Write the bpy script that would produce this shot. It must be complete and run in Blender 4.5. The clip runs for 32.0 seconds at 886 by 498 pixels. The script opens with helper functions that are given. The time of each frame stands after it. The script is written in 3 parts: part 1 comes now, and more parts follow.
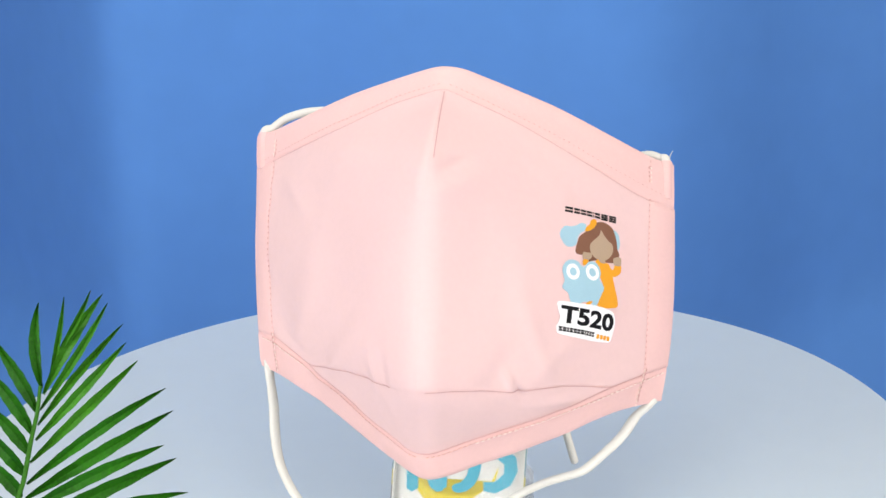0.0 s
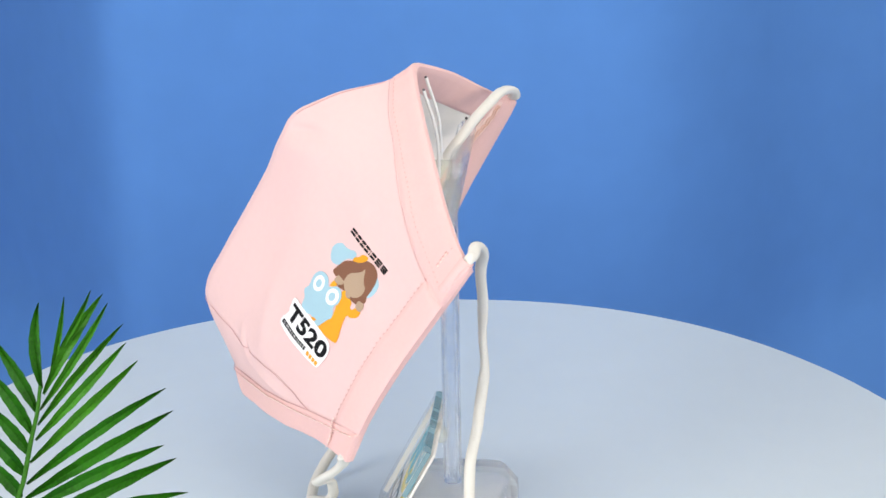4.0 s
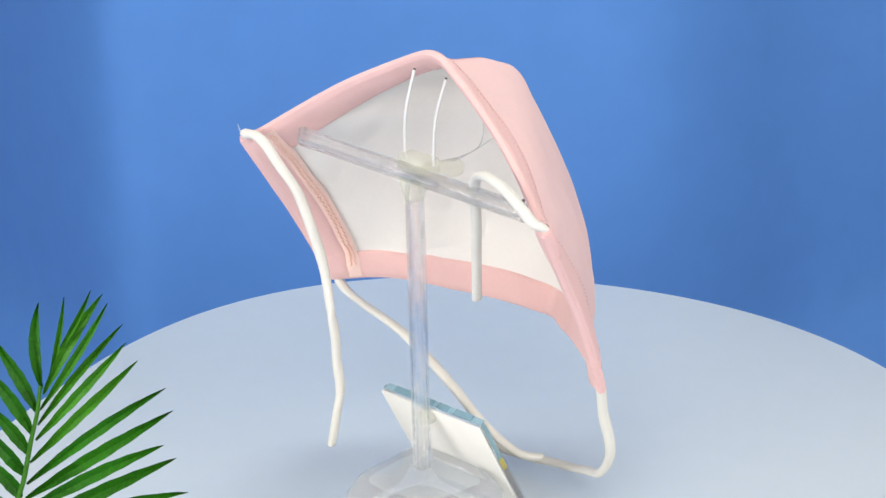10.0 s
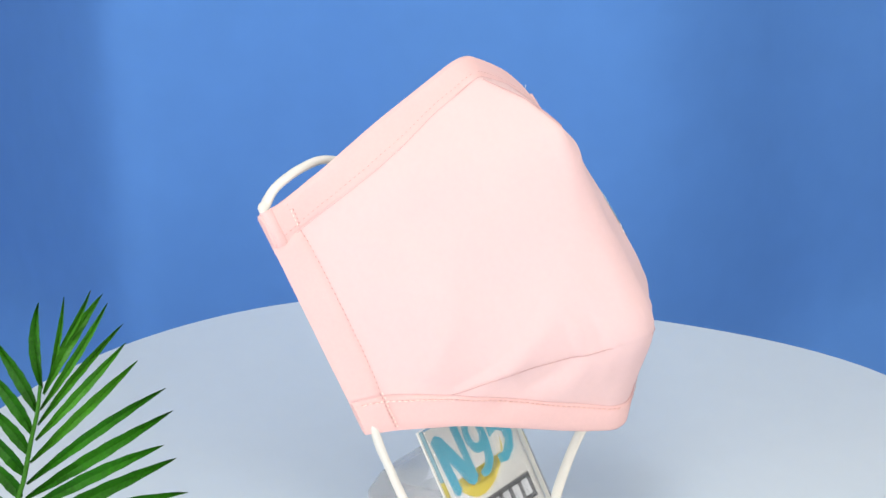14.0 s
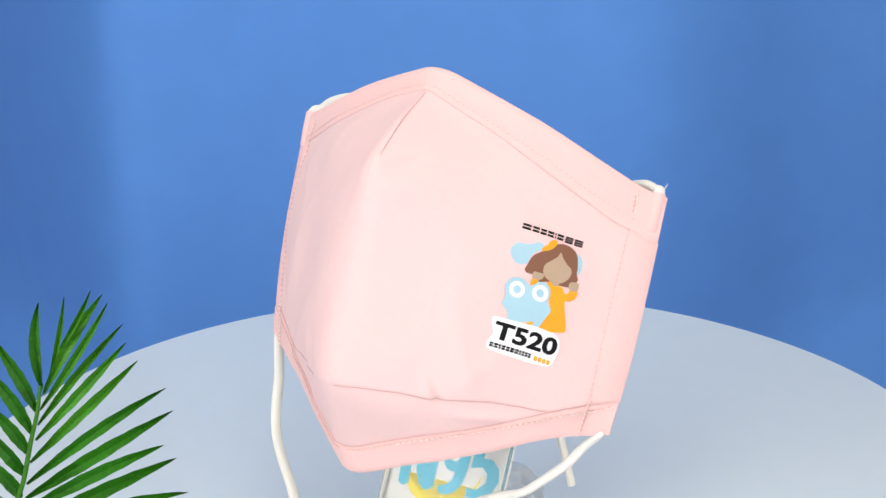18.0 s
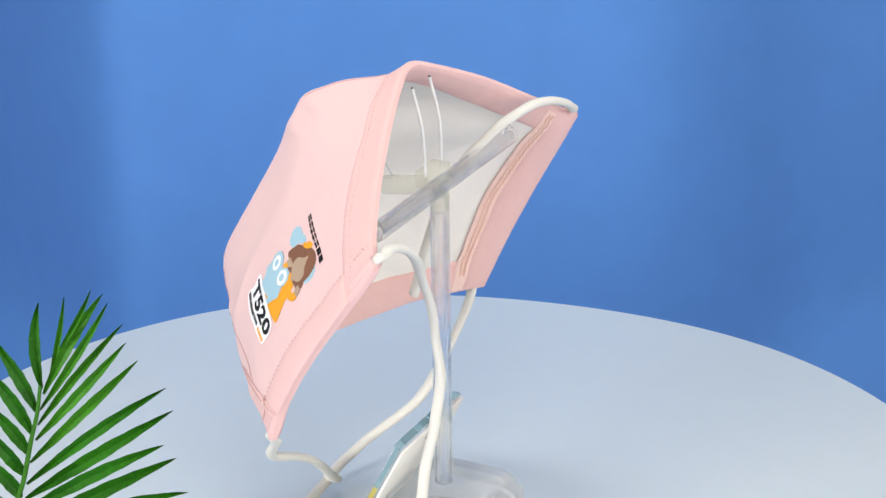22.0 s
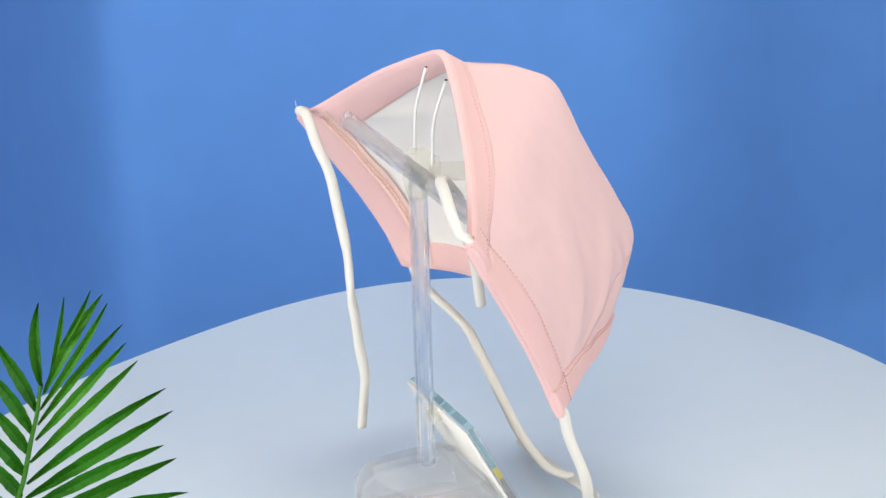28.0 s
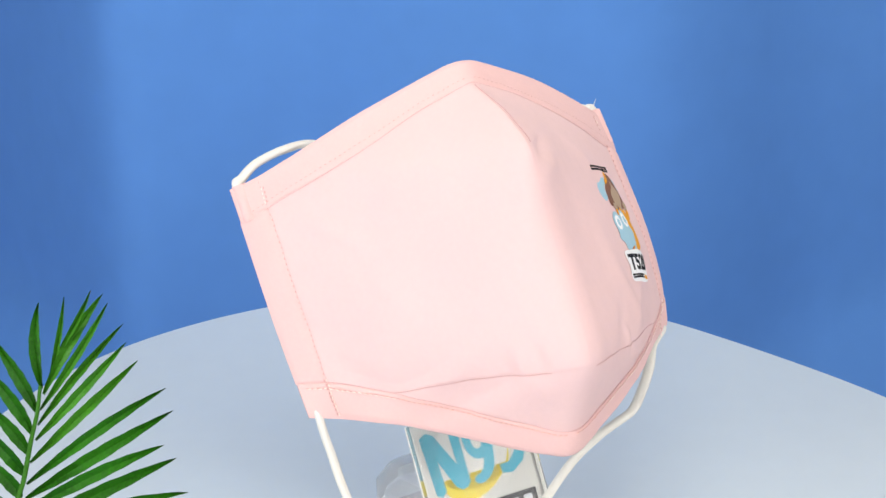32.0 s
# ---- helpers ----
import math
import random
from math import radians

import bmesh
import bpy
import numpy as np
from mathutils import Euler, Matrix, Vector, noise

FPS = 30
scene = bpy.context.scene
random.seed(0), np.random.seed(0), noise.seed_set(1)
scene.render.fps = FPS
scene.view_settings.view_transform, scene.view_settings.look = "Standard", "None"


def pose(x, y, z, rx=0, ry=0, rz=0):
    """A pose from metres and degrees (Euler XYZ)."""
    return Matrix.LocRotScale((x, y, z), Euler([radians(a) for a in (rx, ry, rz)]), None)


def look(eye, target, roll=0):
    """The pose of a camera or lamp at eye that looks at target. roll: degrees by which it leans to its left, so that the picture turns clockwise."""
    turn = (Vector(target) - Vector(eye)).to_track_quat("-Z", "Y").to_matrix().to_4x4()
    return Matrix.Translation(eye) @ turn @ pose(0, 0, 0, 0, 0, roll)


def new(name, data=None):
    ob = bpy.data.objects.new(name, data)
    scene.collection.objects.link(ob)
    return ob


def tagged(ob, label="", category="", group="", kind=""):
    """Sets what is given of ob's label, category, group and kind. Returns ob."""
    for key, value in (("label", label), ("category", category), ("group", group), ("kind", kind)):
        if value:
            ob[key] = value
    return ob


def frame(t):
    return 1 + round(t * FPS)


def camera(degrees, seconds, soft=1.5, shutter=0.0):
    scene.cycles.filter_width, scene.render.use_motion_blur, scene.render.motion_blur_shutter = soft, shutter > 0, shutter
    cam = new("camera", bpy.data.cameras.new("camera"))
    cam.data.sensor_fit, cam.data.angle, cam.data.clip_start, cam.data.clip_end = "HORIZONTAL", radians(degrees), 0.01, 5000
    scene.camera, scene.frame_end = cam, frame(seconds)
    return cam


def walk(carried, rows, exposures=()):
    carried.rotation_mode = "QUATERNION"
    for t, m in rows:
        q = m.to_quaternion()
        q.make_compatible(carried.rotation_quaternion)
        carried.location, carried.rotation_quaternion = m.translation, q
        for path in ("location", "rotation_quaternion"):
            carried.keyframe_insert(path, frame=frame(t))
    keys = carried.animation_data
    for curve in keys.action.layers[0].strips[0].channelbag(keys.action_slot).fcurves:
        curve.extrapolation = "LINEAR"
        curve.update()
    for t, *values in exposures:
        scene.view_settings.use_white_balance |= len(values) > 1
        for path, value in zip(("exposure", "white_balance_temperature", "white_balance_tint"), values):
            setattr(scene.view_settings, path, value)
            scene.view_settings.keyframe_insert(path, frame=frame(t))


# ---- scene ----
from mathutils.bvhtree import BVHTree

cam = camera(19.31, 32.0, soft=1.5, shutter=0.35)
EYE = pose(0, -0.85, 0.472, 66.612, 1.408, -0.701)
walk(cam, [(0.0, EYE), (32.0, EYE)])

# ---- world, lamps, exposure ----
world = bpy.data.worlds.new("studio_world")
scene.world = world
world.use_nodes = True
world.node_tree.nodes["Background"].inputs[0].default_value = (0.9, 0.93, 1.0, 1)
world.node_tree.nodes["Background"].inputs[1].default_value = 0.3
scene.view_settings.exposure = 0.0


def softbox(name, eye, target, size, watts, colour):
    data = bpy.data.lights.new(name, "AREA")
    data.shape, data.size, data.energy, data.color = "SQUARE", size, watts, colour
    ob = new(name, data)
    ob.matrix_world = look(eye, target)
    return ob


softbox("key_softbox", (1.08, -0.80, 0.46), (0, 0, 0.1), 0.8, 12.0, (1.0, 0.952, 0.895))
softbox("fill_softbox", (-1.06, -0.82, 0.36), (0, 0, 0.1), 0.8, 15.4, (0.99, 0.968, 0.955))
# added behind the camera to brighten the mask's inside
softbox("front_fill_helper", (0.0, -1.35, 0.46), (0, 0, 0.1), 0.9, 4.2, (1.0, 0.965, 0.93))
softbox("top_softbox", (0.0, -0.62, 0.82), (0, -0.12, 0), 0.5, 3.5, (1.0, 0.98, 0.955))
# added, unseen: brightens the wall that the board mirrors as glare
softbox("board_glare_helper", (0.2, 0.75, 0.55), (0.2, 1.95, 0.65), 0.8, 22.0, (0.97, 0.985, 1.0))
# added, unseen: lifts the middle of the blue paper
softbox("backdrop_fill_helper", (0.0, 0.14, 0.52), (0, 0.37, 0.08), 0.15, 0.9, (0.97, 0.98, 1.0))


# ---- materials ----
def material(name, colour, rough=0.6, metal=0.0, sheen=0.0, scale=60.0, vary=0.05, bump=0.0, bump_scale=900.0, bump_depth=0.0003,
             transmission=0.0, ior=1.49, coat=0.0, weave=0.0, wear=0.08):
    m = bpy.data.materials.new(name)
    m.use_nodes = True
    n, l = m.node_tree.nodes, m.node_tree.links
    p = n["Principled BSDF"]
    p.inputs["Roughness"].default_value, p.inputs["Metallic"].default_value = rough, metal
    p.inputs["Transmission Weight"].default_value, p.inputs["IOR"].default_value = transmission, ior
    p.inputs["Sheen Weight"].default_value, p.inputs["Coat Weight"].default_value = sheen, coat
    p.inputs["Base Color"].default_value = (*colour, 1)
    where = n.new("ShaderNodeTexCoord")
    if vary:
        coarse, fine = n.new("ShaderNodeTexNoise"), n.new("ShaderNodeTexNoise")
        coarse.inputs["Scale"].default_value, fine.inputs["Scale"].default_value = scale, scale * 14
        coarse.inputs["Detail"].default_value = 4
        l.new(where.outputs["Object"], coarse.inputs["Vector"])
        l.new(where.outputs["Object"], fine.inputs["Vector"])
        both = n.new("ShaderNodeMath")
        both.operation = "ADD"
        l.new(coarse.outputs["Fac"], both.inputs[0])
        l.new(fine.outputs["Fac"], both.inputs[1])
        ramp = n.new("ShaderNodeMapRange")
        ramp.inputs["From Min"].default_value, ramp.inputs["From Max"].default_value = 0.6, 1.4
        ramp.inputs["To Min"].default_value, ramp.inputs["To Max"].default_value = 1 - vary, 1 + vary
        l.new(both.outputs[0], ramp.inputs["Value"])
        tint = n.new("ShaderNodeMix")
        tint.data_type, tint.blend_type = "RGBA", "MULTIPLY"
        tint.inputs[0].default_value = 1
        tint.inputs[6].default_value = (*colour, 1)
        l.new(ramp.outputs[0], tint.inputs[7])
        l.new(tint.outputs[2], p.inputs["Base Color"])
        gloss = n.new("ShaderNodeMapRange")
        gloss.inputs["To Min"].default_value, gloss.inputs["To Max"].default_value = max(rough - wear, 0), min(rough + wear, 1)
        l.new(coarse.outputs["Fac"], gloss.inputs["Value"])
        l.new(gloss.outputs[0], p.inputs["Roughness"])
    if bump or weave:
        relief = n.new("ShaderNodeBump")
        relief.inputs["Strength"].default_value, relief.inputs["Distance"].default_value = bump or weave, bump_depth
        if weave:
            a, b = n.new("ShaderNodeTexWave"), n.new("ShaderNodeTexWave")
            a.bands_direction, b.bands_direction = "DIAGONAL", "Z"
            mix = n.new("ShaderNodeMath")
            mix.operation = "ADD"
            for k, w in enumerate((a, b)):
                w.inputs["Scale"].default_value, w.inputs["Distortion"].default_value = bump_scale, 1.5
                l.new(where.outputs["Object"], w.inputs["Vector"])
                l.new(w.outputs["Fac"], mix.inputs[k])
            l.new(mix.outputs[0], relief.inputs["Height"])
        else:
            g = n.new("ShaderNodeTexNoise")
            g.inputs["Scale"].default_value, g.inputs["Detail"].default_value = bump_scale, 3
            l.new(where.outputs["Object"], g.inputs["Vector"])
            l.new(g.outputs["Fac"], relief.inputs["Height"])
        l.new(relief.outputs[0], p.inputs["Normal"])
    return m


PINK = material("pink_cotton", (0.748, 0.515, 0.491), 0.88, sheen=0.04, scale=35, vary=0.02, weave=0.06, bump_scale=900, bump_depth=0.0002)
PINK_HEM = material("pink_cotton_hem", (0.765, 0.490, 0.458), 0.88, sheen=0.04, scale=60, vary=0.03, weave=0.06, bump_scale=900, bump_depth=0.0002)
# darker pink that stands for the shade along the seams
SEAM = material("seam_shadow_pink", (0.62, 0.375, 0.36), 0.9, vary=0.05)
THREAD = material("peach_thread", (0.62, 0.35, 0.31), 0.7, vary=0.08, scale=400)
OVERLOCK = material("rose_thread", (0.80, 0.51, 0.40), 0.7, vary=0.08, scale=400)
CREAM = material("cream_thread", (0.86, 0.69, 0.62), 0.7, vary=0.06, scale=400)
PEACH = material("peach_overlock", (0.84, 0.60, 0.53), 0.85, scale=300, vary=0.05, bump=0.3, bump_scale=700, bump_depth=0.0004)
LINING = material("white_lining", (0.80, 0.762, 0.712), 0.9, scale=45, vary=0.02, bump=0.2, bump_scale=1500, bump_depth=0.0002)
ELASTIC = material("white_elastic", (0.71, 0.69, 0.625), 0.75, scale=120, vary=0.03, bump=0.4, bump_scale=1600, bump_depth=0.0003)
ACRYLIC = material("clear_acrylic", (1.0, 1.0, 1.0), 0.0, transmission=1.0, ior=1.40, vary=0)
FOOT = material("clear_acrylic_foot", (0.99, 0.99, 0.995), 0.03, transmission=0.86, ior=1.47, vary=0)
PLATE = material("clear_plate", (0.96, 0.975, 0.98), 0.03, transmission=0.85, ior=1.47, vary=0)
EDGE = material("teal_plate_edge", (0.26, 0.45, 0.52), 0.25, scale=80, vary=0.1)
GLUE = material("cream_glue", (0.86, 0.85, 0.62), 0.4, scale=180, vary=0.05, transmission=0.15, bump=0.3, bump_scale=400)
for m, share in ((ACRYLIC, 0.50), (FOOT, 0.60), (PLATE, 0.15), (EDGE, 0.5), (GLUE, 0.24)):
    # a share of the light goes straight through
    n, l = m.node_tree.nodes, m.node_tree.links
    clear, blend = n.new("ShaderNodeBsdfTransparent"), n.new("ShaderNodeMixShader")
    clear.inputs["Color"].default_value, blend.inputs[0].default_value = (0.985, 0.988, 0.99, 1), share
    l.new(clear.outputs[0], blend.inputs[1])
    l.new(n["Principled BSDF"].outputs[0], blend.inputs[2])
    l.new(blend.outputs[0], n["Material Output"].inputs["Surface"])
WIRE = material("white_wire", (0.74, 0.73, 0.70), 0.35, vary=0.02)
WIRE_GREY = material("grey_wire", (0.55, 0.55, 0.55), 0.4, vary=0.03)
DARK = material("dark_tip", (0.06, 0.05, 0.05), 0.5, vary=0.1)
BOARD = material("white_board", (0.555, 0.628, 0.672), 0.30, coat=1.0, scale=5, vary=0.02, wear=0.01)
BOARD.node_tree.nodes["Principled BSDF"].inputs["Coat Roughness"].default_value = 0.38
BLUE = material("blue_paper", (0.072, 0.203, 0.498), 0.9, scale=3, vary=0.05, bump=0.1, bump_scale=160, bump_depth=0.0006)
WALL = material("studio_white_paint", (0.76, 0.75, 0.73), 0.85, scale=4, vary=0.04, bump=0.1, bump_scale=200)
CARD_BACK = material("white_card", (0.76, 0.745, 0.69), 0.6, scale=90, vary=0.02)
CARD_GREY = material("grey_plate_edge", (0.20, 0.20, 0.21), 0.3, scale=80, vary=0.1)
CARD_OCHRE = material("ochre_plate_edge", (0.42, 0.36, 0.08), 0.3, scale=80, vary=0.1)
CARD_PALE = material("pale_plate_edge", (0.28, 0.45, 0.53), 0.25, scale=80, vary=0.08)
CYAN = material("cyan_ink", (0.05, 0.41, 0.54), 0.4, vary=0.03)
YELLOW = material("yellow_ink", (0.78, 0.62, 0.03), 0.4, vary=0.03)
CHARCOAL = material("charcoal_ink", (0.07, 0.07, 0.075), 0.5, vary=0.04)
PALE_INK = material("pale_ink", (0.75, 0.76, 0.77), 0.5, vary=0.02)
SKY_INK = material("sky_blue_print", (0.34, 0.53, 0.61), 0.8, scale=200, vary=0.03, weave=0.1, bump_scale=420)
BROWN_INK = material("brown_print", (0.20, 0.085, 0.045), 0.8, scale=200, vary=0.06, weave=0.1, bump_scale=420)
TAN_INK = material("tan_print", (0.42, 0.30, 0.20), 0.8, scale=200, vary=0.04, weave=0.1, bump_scale=420)
ORANGE_INK = material("orange_print", (0.78, 0.33, 0.010), 0.8, scale=200, vary=0.04, weave=0.1, bump_scale=420)
WHITE_INK = material("white_print", (0.85, 0.84, 0.83), 0.8, scale=200, vary=0.02)
BLACK_INK = material("black_print", (0.010, 0.010, 0.011), 0.85, scale=200, vary=0.1, ior=1.2)
# paler green for the upper right leaflets
PALE_LEAF = material("palm_pale_green", (0.034, 0.165, 0.005), 0.5, scale=110, vary=0.35, ior=1.4, bump=0.9, bump_scale=420, bump_depth=0.0006)
LEAF = material("palm_leaf_green", (0.014, 0.104, 0.0010), 0.55, scale=90, vary=0.45, ior=1.3, bump=0.9, bump_scale=420, bump_depth=0.0006)
STEM = material("palm_stem_green", (0.026, 0.115, 0.006), 0.7, scale=120, vary=0.25, ior=1.3)

# ---- plan: a turning stage; lengths below are in units of SCALE metres, heights from the lens ----
SCALE, TOP = 0.85, 0.5553
SPIN = -21.185   # degrees a second
BASE = -0.0065   # height of the board's top


def P(x, y, z):
    return Vector((x * SCALE, y * SCALE, (z + TOP) * SCALE))


def part(name, bm, mat, parent, label="", smooth=True, kind=""):
    me = bpy.data.meshes.new(name)
    bmesh.ops.recalc_face_normals(bm, faces=bm.faces)
    for f in bm.faces:
        f.smooth = smooth
    for e in bm.edges:
        e.smooth = len(e.link_faces) != 2 or e.calc_face_angle() < 0.9
    bm.to_mesh(me)
    bm.free()
    me.materials.append(mat)
    ob = new(name, me)
    ob.parent = parent
    return tagged(ob, label, kind=kind)


def thing(name, label, category, kind="", group=""):
    return tagged(new(name), label, category, group, kind)


def spline(points, n):
    """n points along a smooth line through the given ones."""
    pts = [Vector(p) for p in points]
    pts = [pts[0] * 2 - pts[1], *pts, pts[-1] * 2 - pts[-2]]
    out, last = [], len(pts) - 3
    for k in range(n):
        u = k / (n - 1) * last
        i = min(int(u), last - 1)
        t = u - i
        a, b, c, d = pts[i:i + 4]
        out.append(0.5 * ((2 * b) + (c - a) * t + (2 * a - 5 * b + 4 * c - d) * t * t + (3 * b - a - 3 * c + d) * t ** 3))
    return out


def tube(bm, line, rx, ry=None, sides=12, taper=0.0, up=Vector((0.2, 0.1, 1))):
    """A rod along a line, with rounded ends."""
    ry = ry or rx
    rings = []
    n = len(line)
    for k, p in enumerate(line):
        d = (line[min(k + 1, n - 1)] - line[max(k - 1, 0)]).normalized()
        a = d.cross(up)
        if a.length < 1e-4:
            a = d.cross(Vector((1, 0, 0)))
        a.normalize()
        b = d.cross(a)
        f = 1 - taper * k / (n - 1)
        rings.append([bm.verts.new(p + a * (rx * f * math.cos(q)) + b * (ry * f * math.sin(q))) for q in [math.tau * j / sides for j in range(sides)]])
    for r, s in zip(rings, rings[1:]):
        for j in range(sides):
            bm.faces.new((r[j], r[(j + 1) % sides], s[(j + 1) % sides], s[j]))
    for r, w, k in ((rings[0], -1, 0), (rings[-1], 1, n - 1)):
        d = (line[1] - line[0]).normalized() if k == 0 else (line[-1] - line[-2]).normalized()
        c = sum((v.co for v in r), Vector()) / sides
        ring = [bm.verts.new(c + (v.co - c) * 0.72 + d * (w * min(rx, ry) * 0.25)) for v in r]
        for j in range(sides):
            bm.faces.new((r[j], r[(j + 1) % sides], ring[(j + 1) % sides], ring[j]))
        bm.faces.new(ring)
    return bm


def pipe(line, outer, inner, sides=20, up=Vector((0.2, 0.1, 1))):
    """A straight hollow rod with open ends."""
    bm = bmesh.new()
    d = (line[-1] - line[0]).normalized()
    a = d.cross(up).normalized()
    b = d.cross(a)
    loops = []
    for p, r in ((line[0], inner), (line[0], outer * 0.94), (line[0] + d * 0.0004, outer), (line[-1] - d * 0.0004, outer), (line[-1], outer * 0.94), (line[-1], inner)):
        loops.append([bm.verts.new(p + a * (r * math.cos(q)) + b * (r * math.sin(q))) for q in [math.tau * j / sides for j in range(sides)]])
    for r, s in zip(loops, loops[1:] + loops[:1]):
        for j in range(sides):
            bm.faces.new((r[j], r[(j + 1) % sides], s[(j + 1) % sides], s[j]))
    return bm


def block(bm, m, x, y, z, bevel=0.0, segments=2):
    """A box of full sizes x, y, z about the pose m, with rounded edges."""
    made = bmesh.ops.create_cube(bm, size=1.0, matrix=m @ Matrix.Diagonal((x, y, z, 1)))
    if bevel:
        edges = list({e for v in made["verts"] for e in v.link_edges})
        bmesh.ops.bevel(bm, geom=edges, offset=bevel, segments=segments, affect="EDGES", profile=0.6)
    return bm


def lathe(bm, profile, sides=64, radius=None):
    """A turned form; profile of (r, z). radius(angle) scales r."""
    rings = []
    for r, z in profile:
        ring = []
        for j in range(sides):
            q = math.tau * j / sides
            k = radius(q) if radius else 1.0
            ring.append(bm.verts.new((r * k * math.cos(q), r * k * math.sin(q), z)))
        rings.append(ring)
    for a, b in zip(rings, rings[1:]):
        for j in range(sides):
            bm.faces.new((a[j], a[(j + 1) % sides], b[(j + 1) % sides], b[j]))
    bm.faces.new(rings[0])
    bm.faces.new(rings[-1])
    return bm


# ---- the studio ----
FLOOR = -0.25


def studio():
    """Blue paper sweep behind the stage, and the plain room around."""
    bm = bmesh.new()
    prof = [(-1.9 + 0.085 * k, FLOOR) for k in range(26)]
    r, y0 = 0.12, 0.25
    prof += [(y0 + r * math.sin(a), FLOOR + r - r * math.cos(a)) for a in [math.pi / 2 * k / 16 for k in range(17)]]
    prof += [(y0 + r + 0.001 * k, FLOOR + r + 0.03 * k) for k in range(1, 13)]
    cols = 200
    front, back = [], []
    for i in range(cols + 1):
        x = -1.3 + 2.6 * i / cols
        a, b = [], []
        for y, z in prof:
            w = min(max((z - FLOOR) / 0.12, 0), 1)
            fold = 0.006 * w * math.sin(x * 21 + 0.6) + 0.004 * w * math.sin(x * 47 + 1.9) + 0.006 * w * noise.noise(Vector((x * 5, z * 1.5, 0)))
            bend = 2.0 * max(-0.158 - x, 0) ** 2 / (max(-0.158 - x, 0) + 0.016) + 0.5 * max(x - 0.085, 0) ** 2 / (max(x - 0.085, 0) + 0.02) + 0.25 * max(x - 0.15, 0) ** 2 / (max(x - 0.15, 0) + 0.03)
            fold -= w * min(bend, 0.25)
            a.append(bm.verts.new((x, y - fold, z)))
            b.append(bm.verts.new((x, y - fold + 0.0015, z - 0.0015)))
        front.append(a)
        back.append(b)
    for g in (front, back):
        for c, d in zip(g, g[1:]):
            for k in range(len(prof) - 1):
                bm.faces.new((c[k], c[k + 1], d[k + 1], d[k]))
    part("backdrop", bm, BLUE, None)
    tagged(bpy.data.objects["backdrop"], "smooth deep blue paper backdrop sweeping up behind the stage", "backdrop", kind="structure")
    for name, m, size in (
            ("floor", pose(0, -0.2, FLOOR - 0.06), (5.0, 4.4, 0.1)),
            ("ceiling", pose(0, -0.2, 2.55), (5.0, 4.4, 0.1)),
            ("wall_north", pose(0, 1.95, 1.2), (5.0, 0.1, 2.6)),
            ("wall_south", pose(0, -2.45, 1.2), (5.0, 0.1, 2.6)),
            ("wall_east", pose(2.55, -0.2, 1.2), (0.1, 4.2, 2.6)),
            ("wall_west", pose(-2.55, -0.2, 1.2), (0.1, 4.2, 2.6))):
        bm = block(bmesh.new(), m, *size)
        tagged(part(name, bm, WALL, None, smooth=False), "plain off-white painted studio " + name.split("_")[0], name.split("_")[0], kind="structure")


def stage():
    """The round white board that turns; its outline is hand cut."""
    ob = thing("turntable", "large round pale white display board turning on a drum", "turntable")

    def rim(q):
        c, s = math.cos, math.sin
        return (0.2459 + 0.0024 * c(q) - 0.0113 * s(q) - 0.0093 * c(2 * q) - 0.0025 * c(3 * q) - 0.0009 * s(3 * q) - 0.0033 * c(4 * q) - 0.0013 * s(4 * q) - 0.0014 * c(5 * q) - 0.0011 * c(6 * q)) * SCALE

    t = 0.008
    prof = [(0.997, -t), (1.0, -t + 0.0006), (1.0, -0.0008), (0.9975, 0)]
    bm = bmesh.new()
    rings, sides = [], 160
    inner = [(k / 8 * 0.99, 0) for k in range(8, 0, -1)]
    for r, z in [(0.3, -t)] + prof + inner:
        rings.append([bm.verts.new((r * rim(math.tau * j / sides) * math.cos(math.tau * j / sides), r * rim(math.tau * j / sides) * math.sin(math.tau * j / sides), z)) for j in range(sides)])
    for a, b in zip(rings, rings[1:]):
        for j in range(sides):
            bm.faces.new((a[j], a[(j + 1) % sides], b[(j + 1) % sides], b[j]))
    bm.faces.new(rings[0])
    bm.faces.new(rings[-1])
    part("board", bm, BOARD, ob)
    bm = lathe(bmesh.new(), [(0.09, FLOOR + 0.009), (0.095, FLOOR + 0.013), (0.095, -0.014), (0.09, -0.0085)])
    part("drum", bm, BOARD, ob)
    return ob


